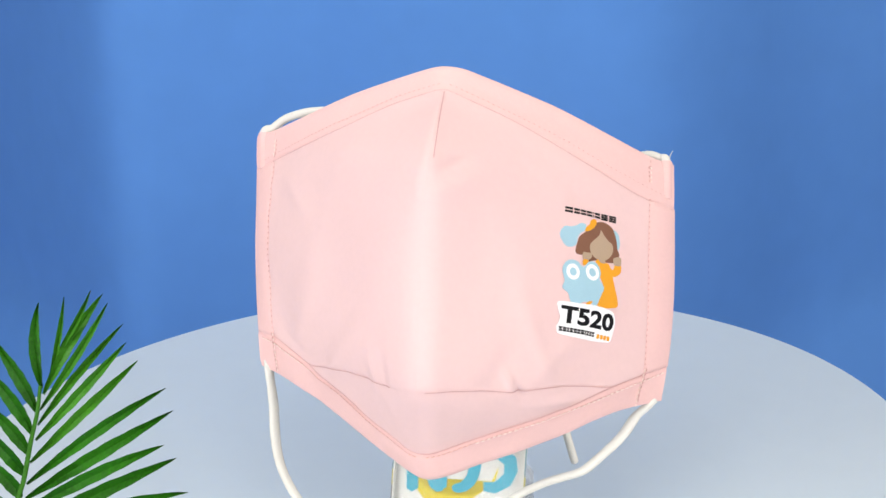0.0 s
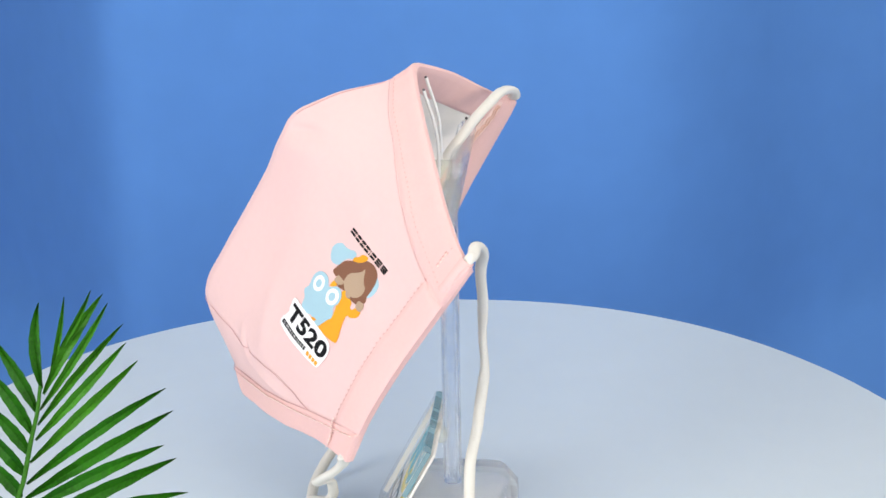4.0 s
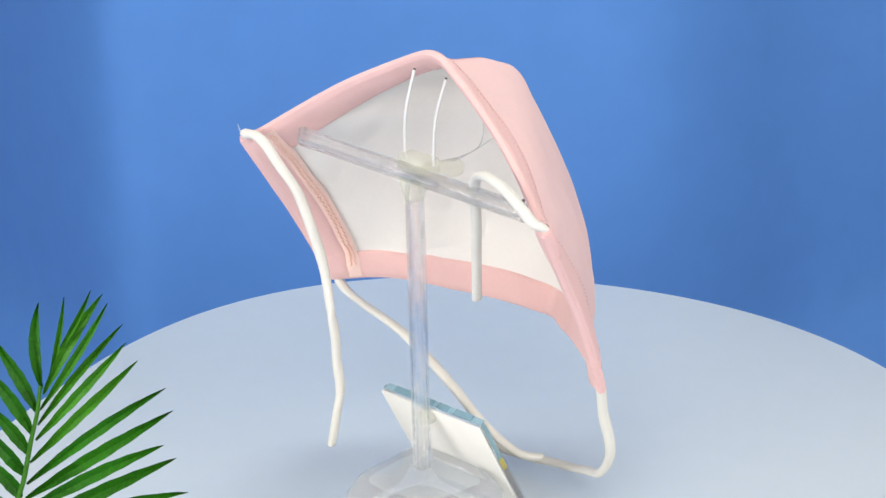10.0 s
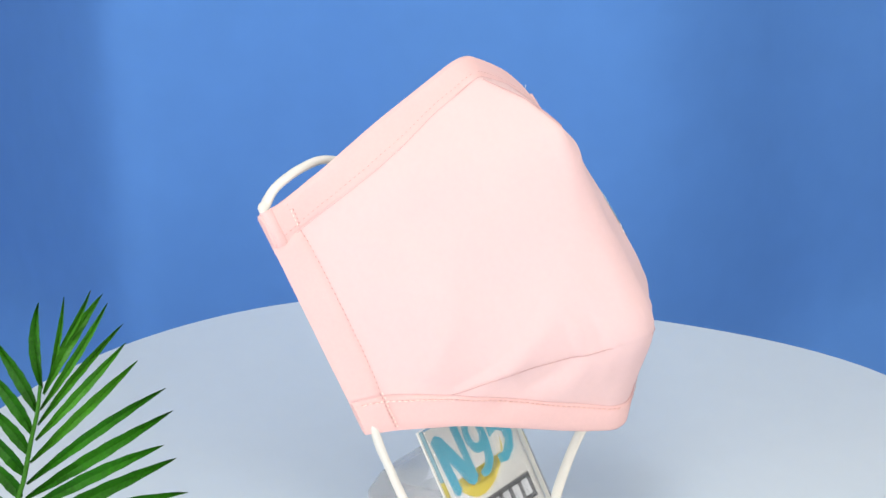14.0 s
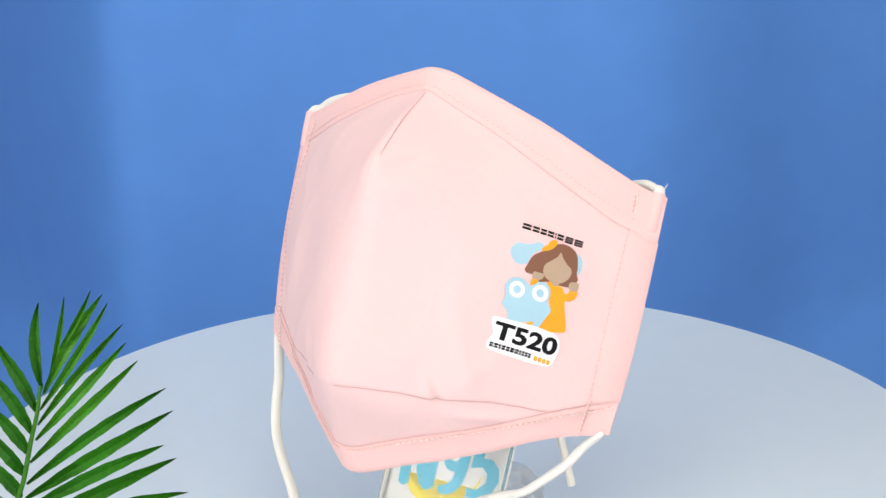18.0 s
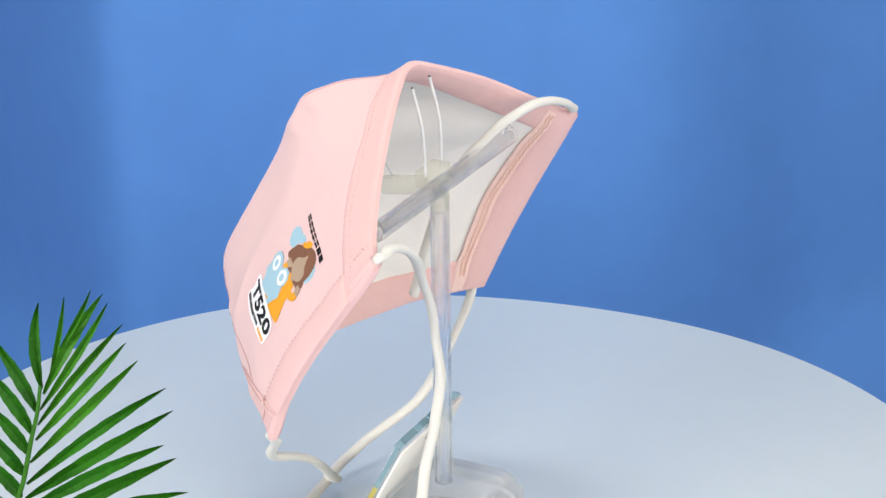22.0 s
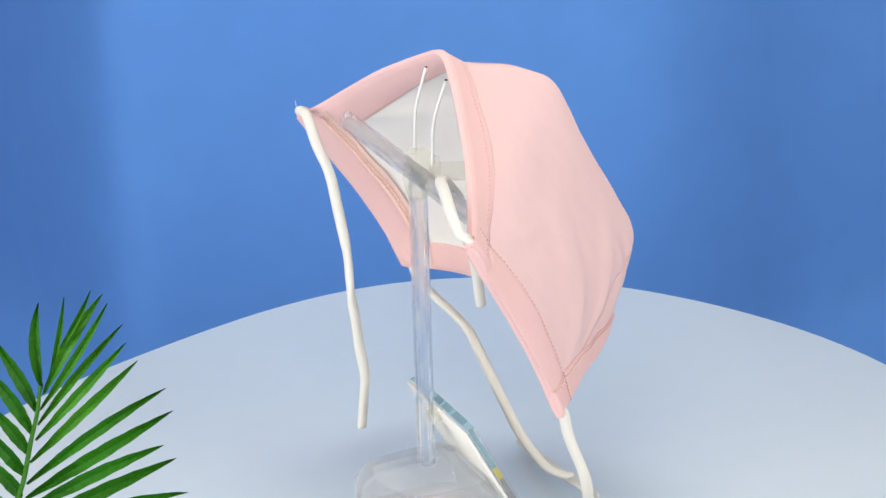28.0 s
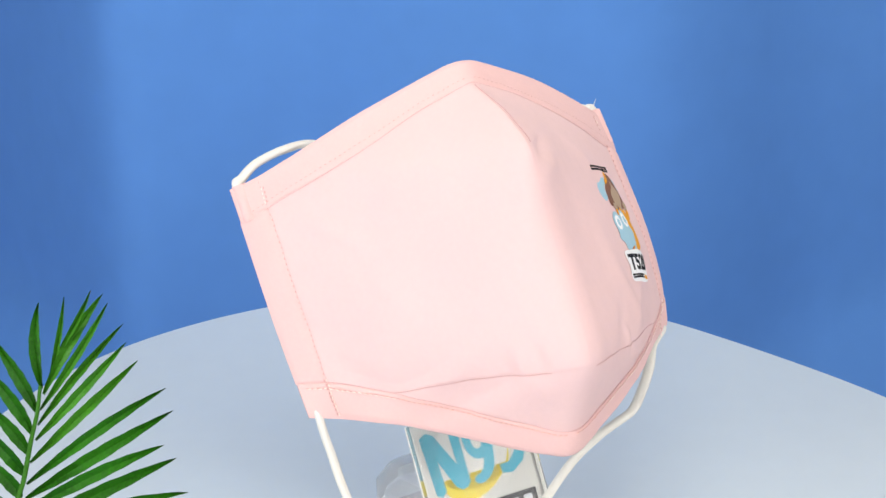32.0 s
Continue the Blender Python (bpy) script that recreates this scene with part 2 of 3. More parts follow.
# ---- the acrylic stand ----
def stand():
    ob = thing("display_stand", "clear acrylic T-shaped display stand with cream glue joints", "display stand")
    bm = bmesh.new()
    a = lathe(bm, [(0.0226, -0.0060), (0.0235, -0.0052), (0.0235, 0.0062), (0.0229, 0.0072), (0.0198, 0.0126), (0.0186, 0.0137), (0.0170, 0.0140), (0.004, 0.0140)], 64,
              lambda q: 1 / max(abs(math.cos(q)) ** 7 + abs(math.sin(q)) ** 7, 1e-6) ** (1 / 7))
    foot = part("foot", a, FOOT, ob)
    foot.location = P(0.008, 0.004, -TOP)
    foot.rotation_euler = (0, 0, radians(-12))
    foot.scale = (1.02, 0.92, 1)
    part("pole", pipe([P(0.0103, 0.0022, -0.5365), P(0.0092, 0.0034, -0.4035)], 0.0034, 0.0020, 40), ACRYLIC, ob)
    part("crossbar", pipe([P(0.0696, -0.0049, -0.3961), P(-0.0515, 0.0180, -0.3992)], 0.0034, 0.0020, 40), ACRYLIC, ob)
    part("joint_rod", tube(bmesh.new(), [P(0.0235, 0.0040, -0.3982), P(0.0090, 0.0067, -0.3987), P(-0.0060, 0.0095, -0.3992)], 0.0014, sides=16), ACRYLIC, ob, "short clear rod inside the crossbar")
    for e, d in ((P(0.0686, -0.0049, -0.3946), 1), (P(-0.0505, 0.0178, -0.3979), -1)):
        bm = tube(bmesh.new(), [e + Vector((0.0010 * d, 0, -0.0040)), e + Vector((0.0010 * d, 0, -0.0012)), e + Vector((0.0010 * d, 0, 0.0018))], 0.0017, sides=12)
        part("peg", bm, ACRYLIC, ob, "small clear end peg")
    bm = bmesh.new()
    bmesh.ops.create_uvsphere(bm, u_segments=10, v_segments=6, radius=0.0006, matrix=Matrix.Translation(P(-0.0512, 0.0180, -0.3940)))
    part("pin_head", bm, DARK, ob, "tiny dark pin head")
    bm = block(bmesh.new(), Matrix.Translation(P(0.0085, 0.0005, -0.3955)) @ pose(0, 0, 0, 0, 0, -12), 0.0136, 0.0075, 0.0066, 0.0010, 2)
    for v in bm.verts:
        v.co += noise.noise_vector(v.co * 220) * 0.0005
    part("glue_joint", bm, GLUE, ob, "lump of cream glue")
    bm = block(bmesh.new(), Matrix.Translation(P(0.0093, 0.003, -0.4055)) @ pose(0, 0, 0, 0, 0, 20), 0.0105, 0.0088, 0.0095, 0.0018, 2)
    for v in bm.verts:
        f = 1 - 0.45 * min(max((P(0, 0, -0.4005).z - v.co.z) / 0.0095, 0), 1)
        v.co.x, v.co.y = 0.0079 + (v.co.x - 0.0079) * f, 0.0026 + (v.co.y - 0.0026) * f
        v.co += noise.noise_vector(v.co * 260) * 0.0006
    part("glue_collar", bm, GLUE, ob, "cream glue under the crossbar")
    bm = tube(bmesh.new(), [P(0.0075, -0.004, -0.4005), P(0.0060, -0.0105, -0.4018), P(0.0035, -0.0215, -0.4035)], 0.0036, 0.0034, sides=14)
    part("nose_block", bm, GLUE, ob, "cream translucent block reaching forward")
    for a, b, c in (((0.0157, -0.0005, -0.3937), (0.0152, -0.0012, -0.375), (0.0132, -0.0056, -0.3569)),
                    ((0.0003, 0.0019, -0.3945), (-0.0007, 0.0014, -0.375), (-0.0035, -0.0031, -0.3575))):
        line = spline([P(*a), P(*b), P(*c)], 14)
        w = part("wire", tube(bmesh.new(), line, 0.00058, sides=10), WIRE, ob, "upright white wire")
        part("wire_tip", tube(bmesh.new(), [line[-1], line[-1] + (line[-1] - line[-2]).normalized() * 0.0005], 0.0005, sides=8), DARK, w, "dark cut end")
    for a, b, c in WIRES_FRONT:
        line = spline([P(*a), P(*b), P(*c)], 14)
        part("thin_wire", tube(bmesh.new(), line, 0.0002, sides=6), WIRE_GREY, ob, "thin grey wire bent forward")
    return ob


WIRES_FRONT = (((0.0030, -0.0180, -0.4000), (-0.0060, -0.0270, -0.3940), (-0.0173, -0.0438, -0.3836)),
               ((0.0050, -0.0180, -0.4000), (0.0032, -0.0405, -0.4000), (0.0067, -0.0498, -0.3860)))


# ---- the face mask: one sewn surface, s across from edge to edge, r from the top down ----
ROWS = (0.0, 0.08, 0.18, 0.28, 0.42, 0.56, 0.66, 0.72, 0.78, 0.92, 1.0)
MIDDLE = ((0.0060, -0.0095, -0.3465), (0.0034, -0.0189, -0.3555), (-0.0001, -0.0401, -0.3601), (-0.0036, -0.0585, -0.3687), (-0.0068, -0.0728, -0.3970), (-0.0088, -0.0885, -0.4225),
          (-0.0105, -0.0981, -0.4405), (-0.0110, -0.1004, -0.4500), (-0.0105, -0.0958, -0.4630), (-0.0100, -0.0880, -0.4835), (-0.0080, -0.0856, -0.4962))
EDGE_R = ((0.0983, 0.0029, -0.3980), (0.0890, -0.0476, -0.4838))
EDGE_L = ((-0.0760, 0.0421, -0.3946), (-0.0768, -0.0036, -0.4838))
ALONG = (0.0, 0.16, 0.245, 0.33, 0.46, 0.60, 0.70, 0.76, 0.79, 0.87, 1.0)
PUFF_R = (0.0038, 0.0045, 0.0042, 0.0036, 0.0048, 0.0074, 0.0090, 0.0095, 0.0088, 0.0066, 0.0052)
PUFF_L = (0.0035, 0.0040, 0.0050, 0.0060, 0.0062, 0.0055, 0.0038, 0.0024, 0.0022, 0.0020, 0.0000)
RISE = (0.0024, 0.0026, 0.0023, 0.0020, 0.0010, 0.0, 0.0, 0.0, 0.0, 0.0, 0.0)
SIDE_S = 0.880


def run(pairs):
    """A smooth curve through (s, r) pairs."""
    xs, ys = zip(*pairs)

    def at(s):
        return sum(w * float(np.interp(s + d, xs, ys)) for d, w in ((-0.05, 0.15), (-0.025, 0.2), (0, 0.3), (0.025, 0.2), (0.05, 0.15)))
    return at


top_edge = run(((-1, 0.002), (-0.9, 0.011), (-0.7, 0.010), (-0.45, 0.003), (0.45, 0.0), (0.7, 0.008), (0.9, 0.012), (1, 0.002)))
low_edge = run(((-1, 0.992), (-0.9, 0.981), (-0.76, 0.974), (-0.65, 0.969), (-0.5, 0.977), (-0.34, 0.987), (-0.22, 0.997), (-0.08, 1.002), (0.08, 0.997), (0.22, 0.983), (0.47, 0.973), (0.68, 0.959), (0.8, 0.962), (0.9, 0.975), (1, 0.990)))
top_seam = run(((-1, 0.082), (-0.67, 0.087), (-0.45, 0.085), (-0.23, 0.073), (0, 0.076), (0.24, 0.082), (0.39, 0.091), (0.54, 0.105), (0.68, 0.118), (0.81, 0.134), (0.89, 0.134), (1, 0.118)))
top_stitch = run(((-1, 0.068), (-0.73, 0.068), (-0.37, 0.066), (-0.21, 0.058), (0, 0.060), (0.22, 0.067), (0.51, 0.073), (0.65, 0.082), (0.8, 0.086), (1, 0.083)))
low_seam = run(((-1, 0.860), (-0.93, 0.824), (-0.88, 0.811), (-0.79, 0.812), (-0.73, 0.828), (-0.65, 0.837), (-0.53, 0.852), (-0.35, 0.880), (-0.2, 0.895), (-0.06, 0.916), (0.02, 0.916), (0.25, 0.882), (0.37, 0.873), (0.57, 0.855), (0.67, 0.841), (0.75, 0.823), (0.87, 0.822), (1, 0.848)))
low_stitch = run(((-1, 0.890), (-0.88, 0.846), (-0.7, 0.855), (-0.53, 0.864), (-0.35, 0.890), (-0.06, 0.926), (0.02, 0.926), (0.25, 0.896), (0.47, 0.878), (0.67, 0.866), (0.81, 0.856), (1, 0.880)))
chin_seam = run(((-0.737, 0.850), (-0.638, 0.839), (-0.528, 0.791), (-0.412, 0.752), (-0.285, 0.735), (-0.151, 0.725), (0, 0.716), (0.1, 0.712), (0.217, 0.719), (0.312, 0.736), (0.483, 0.744), (0.575, 0.768), (0.675, 0.805), (0.754, 0.832), (0.85, 0.845)))


# soft folds: place across and down, length, width, height, turn in degrees
WRINKLES = ((-0.15, 0.500, 0.28, 0.13, 0.0010, 90), (-0.38, 0.170, 0.22, 0.08, 0.0022, 0), (0.090, 0.274, 0.065, 0.018, -0.0019, -24), (0.10, 0.310, 0.12, 0.022, 0.0010, -22), (-0.02, 0.310, 0.05, 0.03, 0.0006, 90), (0.33, 0.715, 0.04, 0.014, 0.0009, 60),
            (0.36, 0.745, 0.035, 0.014, -0.0014, 60), (0.42, 0.600, 0.10, 0.030, 0.0008, 60), (-0.38, 0.680, 0.22, 0.050, 0.0016, -35), (-0.30, 0.780, 0.16, 0.035, -0.0010, -35),
            (-0.55, 0.450, 0.30, 0.080, 0.0008, -60), (0.62, 0.300, 0.20, 0.030, 0.0009, 25), (0.50, 0.820, 0.10, 0.020, 0.0008, 10), (-0.15, 0.700, 0.06, 0.020, -0.0006, 70),
            (-0.22, 0.690, 0.06, 0.020, 0.0006, 75), (-0.12, 0.800, 0.05, 0.020, 0.0006, 60), (-0.62, 0.620, 0.14, 0.040, 0.0009, -50), (-0.52, 0.740, 0.12, 0.035, -0.0008, -30),
            (-0.70, 0.250, 0.12, 0.035, 0.0008, 40), (0.48, 0.660, 0.12, 0.035, 0.0008, -35), (0.30, 0.660, 0.10, 0.030, -0.0006, -40))


def eased(values, r, w=0.02):
    tot = 0.0
    for k in (-1.0, -0.75, -0.5, -0.25, 0.0, 0.25, 0.5, 0.75, 1.0):
        tot = tot + np.interp(np.clip(r + k * w * np.clip(np.minimum(r, 1 - r) / w, 0, 1), 0, 1), ROWS, values)
    return tot / 9


def weave(ns=481, nr=221):
    """The whole cloth as a table of places and normals, in metres; folds are rounded over a width that changes from the top down."""
    s, r = np.meshgrid(np.linspace(-1, 1, ns), np.linspace(0, 1, nr), indexing="ij")
    soft = 0.02 + 0.30 * np.abs(s)
    middle = np.stack([eased([p[k] for p in MIDDLE], r, soft) for k in range(3)], -1)
    along = eased(ALONG, r)[..., None]
    edge = {g: np.array(e[0]) * (1 - along) + np.array(e[1]) * along for g, e in ((1, EDGE_R), (-1, EDGE_L))}
    bow = np.sin(np.pi * np.clip(along, 0, 1) ** 1.2)
    edge[1] = edge[1] + np.array((0.0020, -0.0041, 0.0)) * bow
    edge[-1] = edge[-1] + np.array((-0.0012, -0.0009, 0.0)) * bow
    puff = {1: eased(PUFF_R, r, 0.1), -1: eased(PUFF_L, r, 0.1)}
    rise = eased(RISE, r)
    away = {1: np.array((0.40, -0.90, -0.1)), -1: np.array((-0.80, -0.58, -0.1))}
    width = np.interp(r, (0, 0.03, 0.085, 0.25, 0.40, 0.70, 0.78, 0.90, 1.0), (0.085, 0.080, 0.014, 0.018, 0.07, 0.075, 0.065, 0.06, 0.055))

    def raw(q):
        out = 0.0
        for g in (1, -1):
            m = np.abs(q)
            hump = np.sin(np.pi * np.clip(m, 0, 1)) ** 0.9
            p = middle * (1 - m[..., None]) + edge[g] * m[..., None] + away[g] * (puff[g] * hump)[..., None]
            p[..., 2] += rise * hump
            out = out + p * ((q > 0) if g > 0 else (q <= 0))[..., None]
        return out
    steps = np.linspace(-1, 1, 11)
    place = sum(raw(s + k * width) for k in steps) / len(steps)
    fine, pucker = np.zeros_like(s), np.zeros_like(s)
    for a in range(ns):
        for b in range(nr):
            q = Vector((s[a, b] * 3 + 5, r[a, b] * 3, 0.3))
            fine[a, b] = noise.noise(q * 1.6) * 0.0013 + noise.noise(q * 4.5) * 0.0004
    for a, b, long, wide, h, turn in WRINKLES:
        c, d = math.cos(radians(turn)), math.sin(radians(turn))
        pucker += 1.3 * h * np.exp(-(((s - a) * c + (r - b) * d) / long) ** 2 - ((-(s - a) * d + (r - b) * c) / wide) ** 2)
    fade = np.clip(np.minimum.reduce([(1 - np.abs(s)) / 0.12, r / 0.06, (1 - r) / 0.06]), 0, 1)
    mixed = np.clip(s / 0.24 + 0.5, 0, 1)[..., None]
    turn = away[1] * mixed + away[-1] * (1 - mixed)
    place = place + turn * ((fine + pucker) * fade)[..., None]
    place[..., 2] += TOP
    place *= SCALE
    a, b = np.gradient(place, axis=0), np.gradient(place, axis=1)
    n = np.cross(a, b)
    n /= np.linalg.norm(n, axis=-1, keepdims=True) + 1e-12
    inward = np.sum(n * (np.array((-0.01, 0.012, 0.10)) - place), -1) > 0
    n[inward] *= -1
    return place, n


CLOTH = {}


def lifted(s, r, off):
    """A point of the cloth, raised from its middle layer by off metres."""
    if not CLOTH:
        CLOTH["place"], CLOTH["normal"] = weave()
    place, normal = CLOTH["place"], CLOTH["normal"]
    ns, nr = place.shape[:2]
    u = min(max((s + 1) / 2 * (ns - 1), 0), ns - 1.0001)
    v = min(max(r * (nr - 1), 0), nr - 1.0001)
    a, b = int(u), int(v)
    fu, fv = u - a, v - b

    def at(t):
        return (t[a, b] * (1 - fu) + t[a + 1, b] * fu) * (1 - fv) + (t[a, b + 1] * (1 - fu) + t[a + 1, b + 1] * fu) * fv
    n = at(normal)
    return Vector(at(place) + n / (np.linalg.norm(n) + 1e-12) * off)


def panel_end(s):
    """Where the side panels end: at the chin seam, or under the lower hem."""
    return min(chin_seam(s), low_seam(s) + 0.006) if -0.64 < s < 0.74 else low_seam(s) + 0.006


def cloth(name, mat, ob, s0, s1, r0, r1, outer, inner, ns, nr, label="", puff=0.0, roll=0.0):
    """A piece of cloth with thickness; r0, r1: rows, or functions of s."""
    bm = bmesh.new()
    f0 = r0 if callable(r0) else (lambda s: r0)
    f1 = r1 if callable(r1) else (lambda s: r1)
    grid = {}
    for side, off in ((0, outer), (1, inner)):
        for i in range(ns + 1):
            for j in range(nr + 1):
                u, v = i / ns, j / nr
                s = s0 + (s1 - s0) * u
                r = f0(s) + (f1(s) - f0(s)) * v
                o = off
                if puff:
                    o += (puff if side == 0 else -puff) * math.sin(math.pi * u) * 1.0
                if roll:
                    o += (roll if side == 0 else -roll) * math.sin(math.pi * v) * (1 + 0.5 * noise.noise(Vector((s * 14, v, side))))
                if roll and r1 is low_edge and side == 1:
                    o -= sum(h * math.exp(-((s - a) / w) ** 2) for a, w, h in ((-0.66, 0.030, 0.0004), (-0.31, 0.016, 0.0005), (-0.08, 0.022, 0.0003), (0.17, 0.035, 0.0004), (0.58, 0.026, 0.0005)))
                if roll and r0 is top_edge and side == 1:
                    o -= 0.0009 * math.sin(s * 150 + 2 * math.sin(s * 60)) * math.exp(-(s / 0.075) ** 2) * v ** 3
                if v in (0, 1) or (u in (0, 1) and s != 0):
                    o = off * 0.55 + (outer + inner) / 2 * 0.45
                grid[side, i, j] = bm.verts.new(lifted(s, r, o))
    for side in (0, 1):
        for i in range(ns):
            for j in range(nr):
                bm.faces.new((grid[side, i, j], grid[side, i + 1, j], grid[side, i + 1, j + 1], grid[side, i, j + 1]))
    loop = [(i, 0) for i in range(ns)] + [(ns, j) for j in range(nr)] + [(i, nr) for i in range(ns, 0, -1)] + [(0, j) for j in range(nr, 0, -1)]
    for a, b in zip(loop, loop[1:] + loop[:1]):
        bm.faces.new((grid[0, a[0], a[1]], grid[0, b[0], b[1]], grid[1, b[0], b[1]], grid[1, a[0], a[1]]))
    return part(name, bm, mat, ob, label)


def stitched(name, ob, path, pitch, off, mat=THREAD, width=0.00018, label="row of fine stitches", dash=0.3):
    """Short threads along a line of (s, r) on the cloth."""
    pts = [lifted(s, r, off) for s, r in path]
    dist = [0.0]
    for a, b in zip(pts, pts[1:]):
        dist.append(dist[-1] + (b - a).length)
    bm = bmesh.new()

    def at(d):
        k = min(int(np.searchsorted(dist, d)), len(dist) - 1) or 1
        t = (d - dist[k - 1]) / max(dist[k] - dist[k - 1], 1e-9)
        return pts[k - 1].lerp(pts[k], t)
    n = int(dist[-1] / pitch)
    for k in range(n):
        a, b = at(pitch * k), at(pitch * (k + dash))
        j = Vector((random.uniform(-1, 1), random.uniform(-1, 1), random.uniform(-1, 1))) * 0.00008
        tube(bm, [a + j, (a + b) / 2 + j, b + j], width, sides=5)
    return part(name, bm, mat, ob, label, kind="stuff")


def line_on(s0, r0, s1, r1, n=40):
    return [(s0 + (s1 - s0) * k / n, (r0(s0 + (s1 - s0) * k / n) if callable(r0) else r0 + (r1 - r0) * k / n)) for k in range(n + 1)]


def seam(ob, path, off, width=0.00018, label="thin seam line darkened for its shade"):
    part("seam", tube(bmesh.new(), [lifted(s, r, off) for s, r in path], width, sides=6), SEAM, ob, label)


# printed picture: its own axes on the cloth, across and down, in steps of about 0.07 mm
PRINT_O = Vector((0.024201, -0.040716, 0.145882))
PRINT_A = Vector((5.4784e-05, 4.5847e-05, -5.508e-06))
PRINT_B = Vector((1.5124e-05, -2.5923e-05, -6.4250e-05))
SLANT = radians(22)


def slanted(points):
    """Points along and across the print's writing, in the print's axes."""
    c, d = math.cos(SLANT), math.sin(SLANT)
    return [(u * c - v * d, u * d + v * c) for u, v in points]


def printed(name, ob, surface, outline, mat, off, label="", bm=None):
    """A flat printed shape wrapped onto the cloth; outline in print steps, or a ready flat bmesh."""
    n = PRINT_A.cross(PRINT_B).normalized()
    if n.y > 0:
        n = -n
    if bm is None:
        bm = bmesh.new()
        bm.faces.new([bm.verts.new((a, b, 0)) for a, b in outline])
        bmesh.ops.triangulate(bm, faces=bm.faces)
    for _ in range(3):
        long = [e for e in bm.edges if e.calc_length() > 25]
        if long:
            bmesh.ops.subdivide_edges(bm, edges=long, cuts=1)
            bmesh.ops.triangulate(bm, faces=bm.faces)
    for v in bm.verts:
        flat = PRINT_O + PRINT_A * v.co.x + PRINT_B * v.co.y
        hit, nor, _, _ = surface.ray_cast(flat + n * 0.03, -n)
        if hit is None:
            hit, nor, _, _ = surface.find_nearest(flat)
        v.co = hit + n * off
    solid = bmesh.ops.extrude_face_region(bm, geom=bm.faces[:])
    for g in solid["geom"]:
        if isinstance(g, bmesh.types.BMVert):
            g.co -= n * 0.0001
    return part(name, bm, mat, ob, label, smooth=False)


def oval(ca, cb, ra, rb, n=28, lumps=0.0, turn=0.0):
    out = []
    for k in range(n):
        q = math.tau * k / n
        f = 1 + lumps * math.sin(3 * q + 1) + lumps * 0.6 * math.sin(5 * q)
        x, y = ra * f * math.cos(q), rb * f * math.sin(q)
        out.append((ca + x * math.cos(turn) - y * math.sin(turn), cb + x * math.sin(turn) + y * math.cos(turn)))
    return out


def blob(points, n=4):
    """A smooth closed outline through a few corners."""
    k = len(points)
    out = []
    for i in range(k):
        a, b, c, d = (Vector(points[(i + j) % k]) for j in (-1, 0, 1, 2))
        for m in range(n):
            t = m / n
            q = 0.5 * ((2 * b) + (c - a) * t + (2 * a - 5 * b + 4 * c - d) * t * t + (3 * b - a - 3 * c + d) * t ** 3)
            out.append((q.x, q.y))
    return out


def rect(a0, b0, a1, b1, r=3):
    out = []
    for cx, cy, q0 in ((a1 - r, b0 + r, -90), (a1 - r, b1 - r, 0), (a0 + r, b1 - r, 90), (a0 + r, b0 + r, 180)):
        for k in range(4):
            q = radians(q0 + 30 * k)
            out.append((cx + r * math.cos(q), cy + r * math.sin(q)))
    return out


def lettering(text, height, a, b):
    """The outline of readable writing as a flat mesh, lower left at (a, b)."""
    cu = bpy.data.curves.new("lettering", "FONT")
    cu.body, cu.size, cu.offset = text, height / 0.72, 0.035 * height / 0.69
    cu.resolution_u = 3
    ob = new("lettering", cu)
    bpy.context.view_layer.update()
    me = bpy.data.meshes.new_from_object(ob.evaluated_get(bpy.context.evaluated_depsgraph_get()))
    bpy.data.objects.remove(ob)
    bm = bmesh.new()
    bm.from_mesh(me)
    for v in bm.verts:
        v.co = Vector((a + v.co.x, b - v.co.y, 0))
    return bm


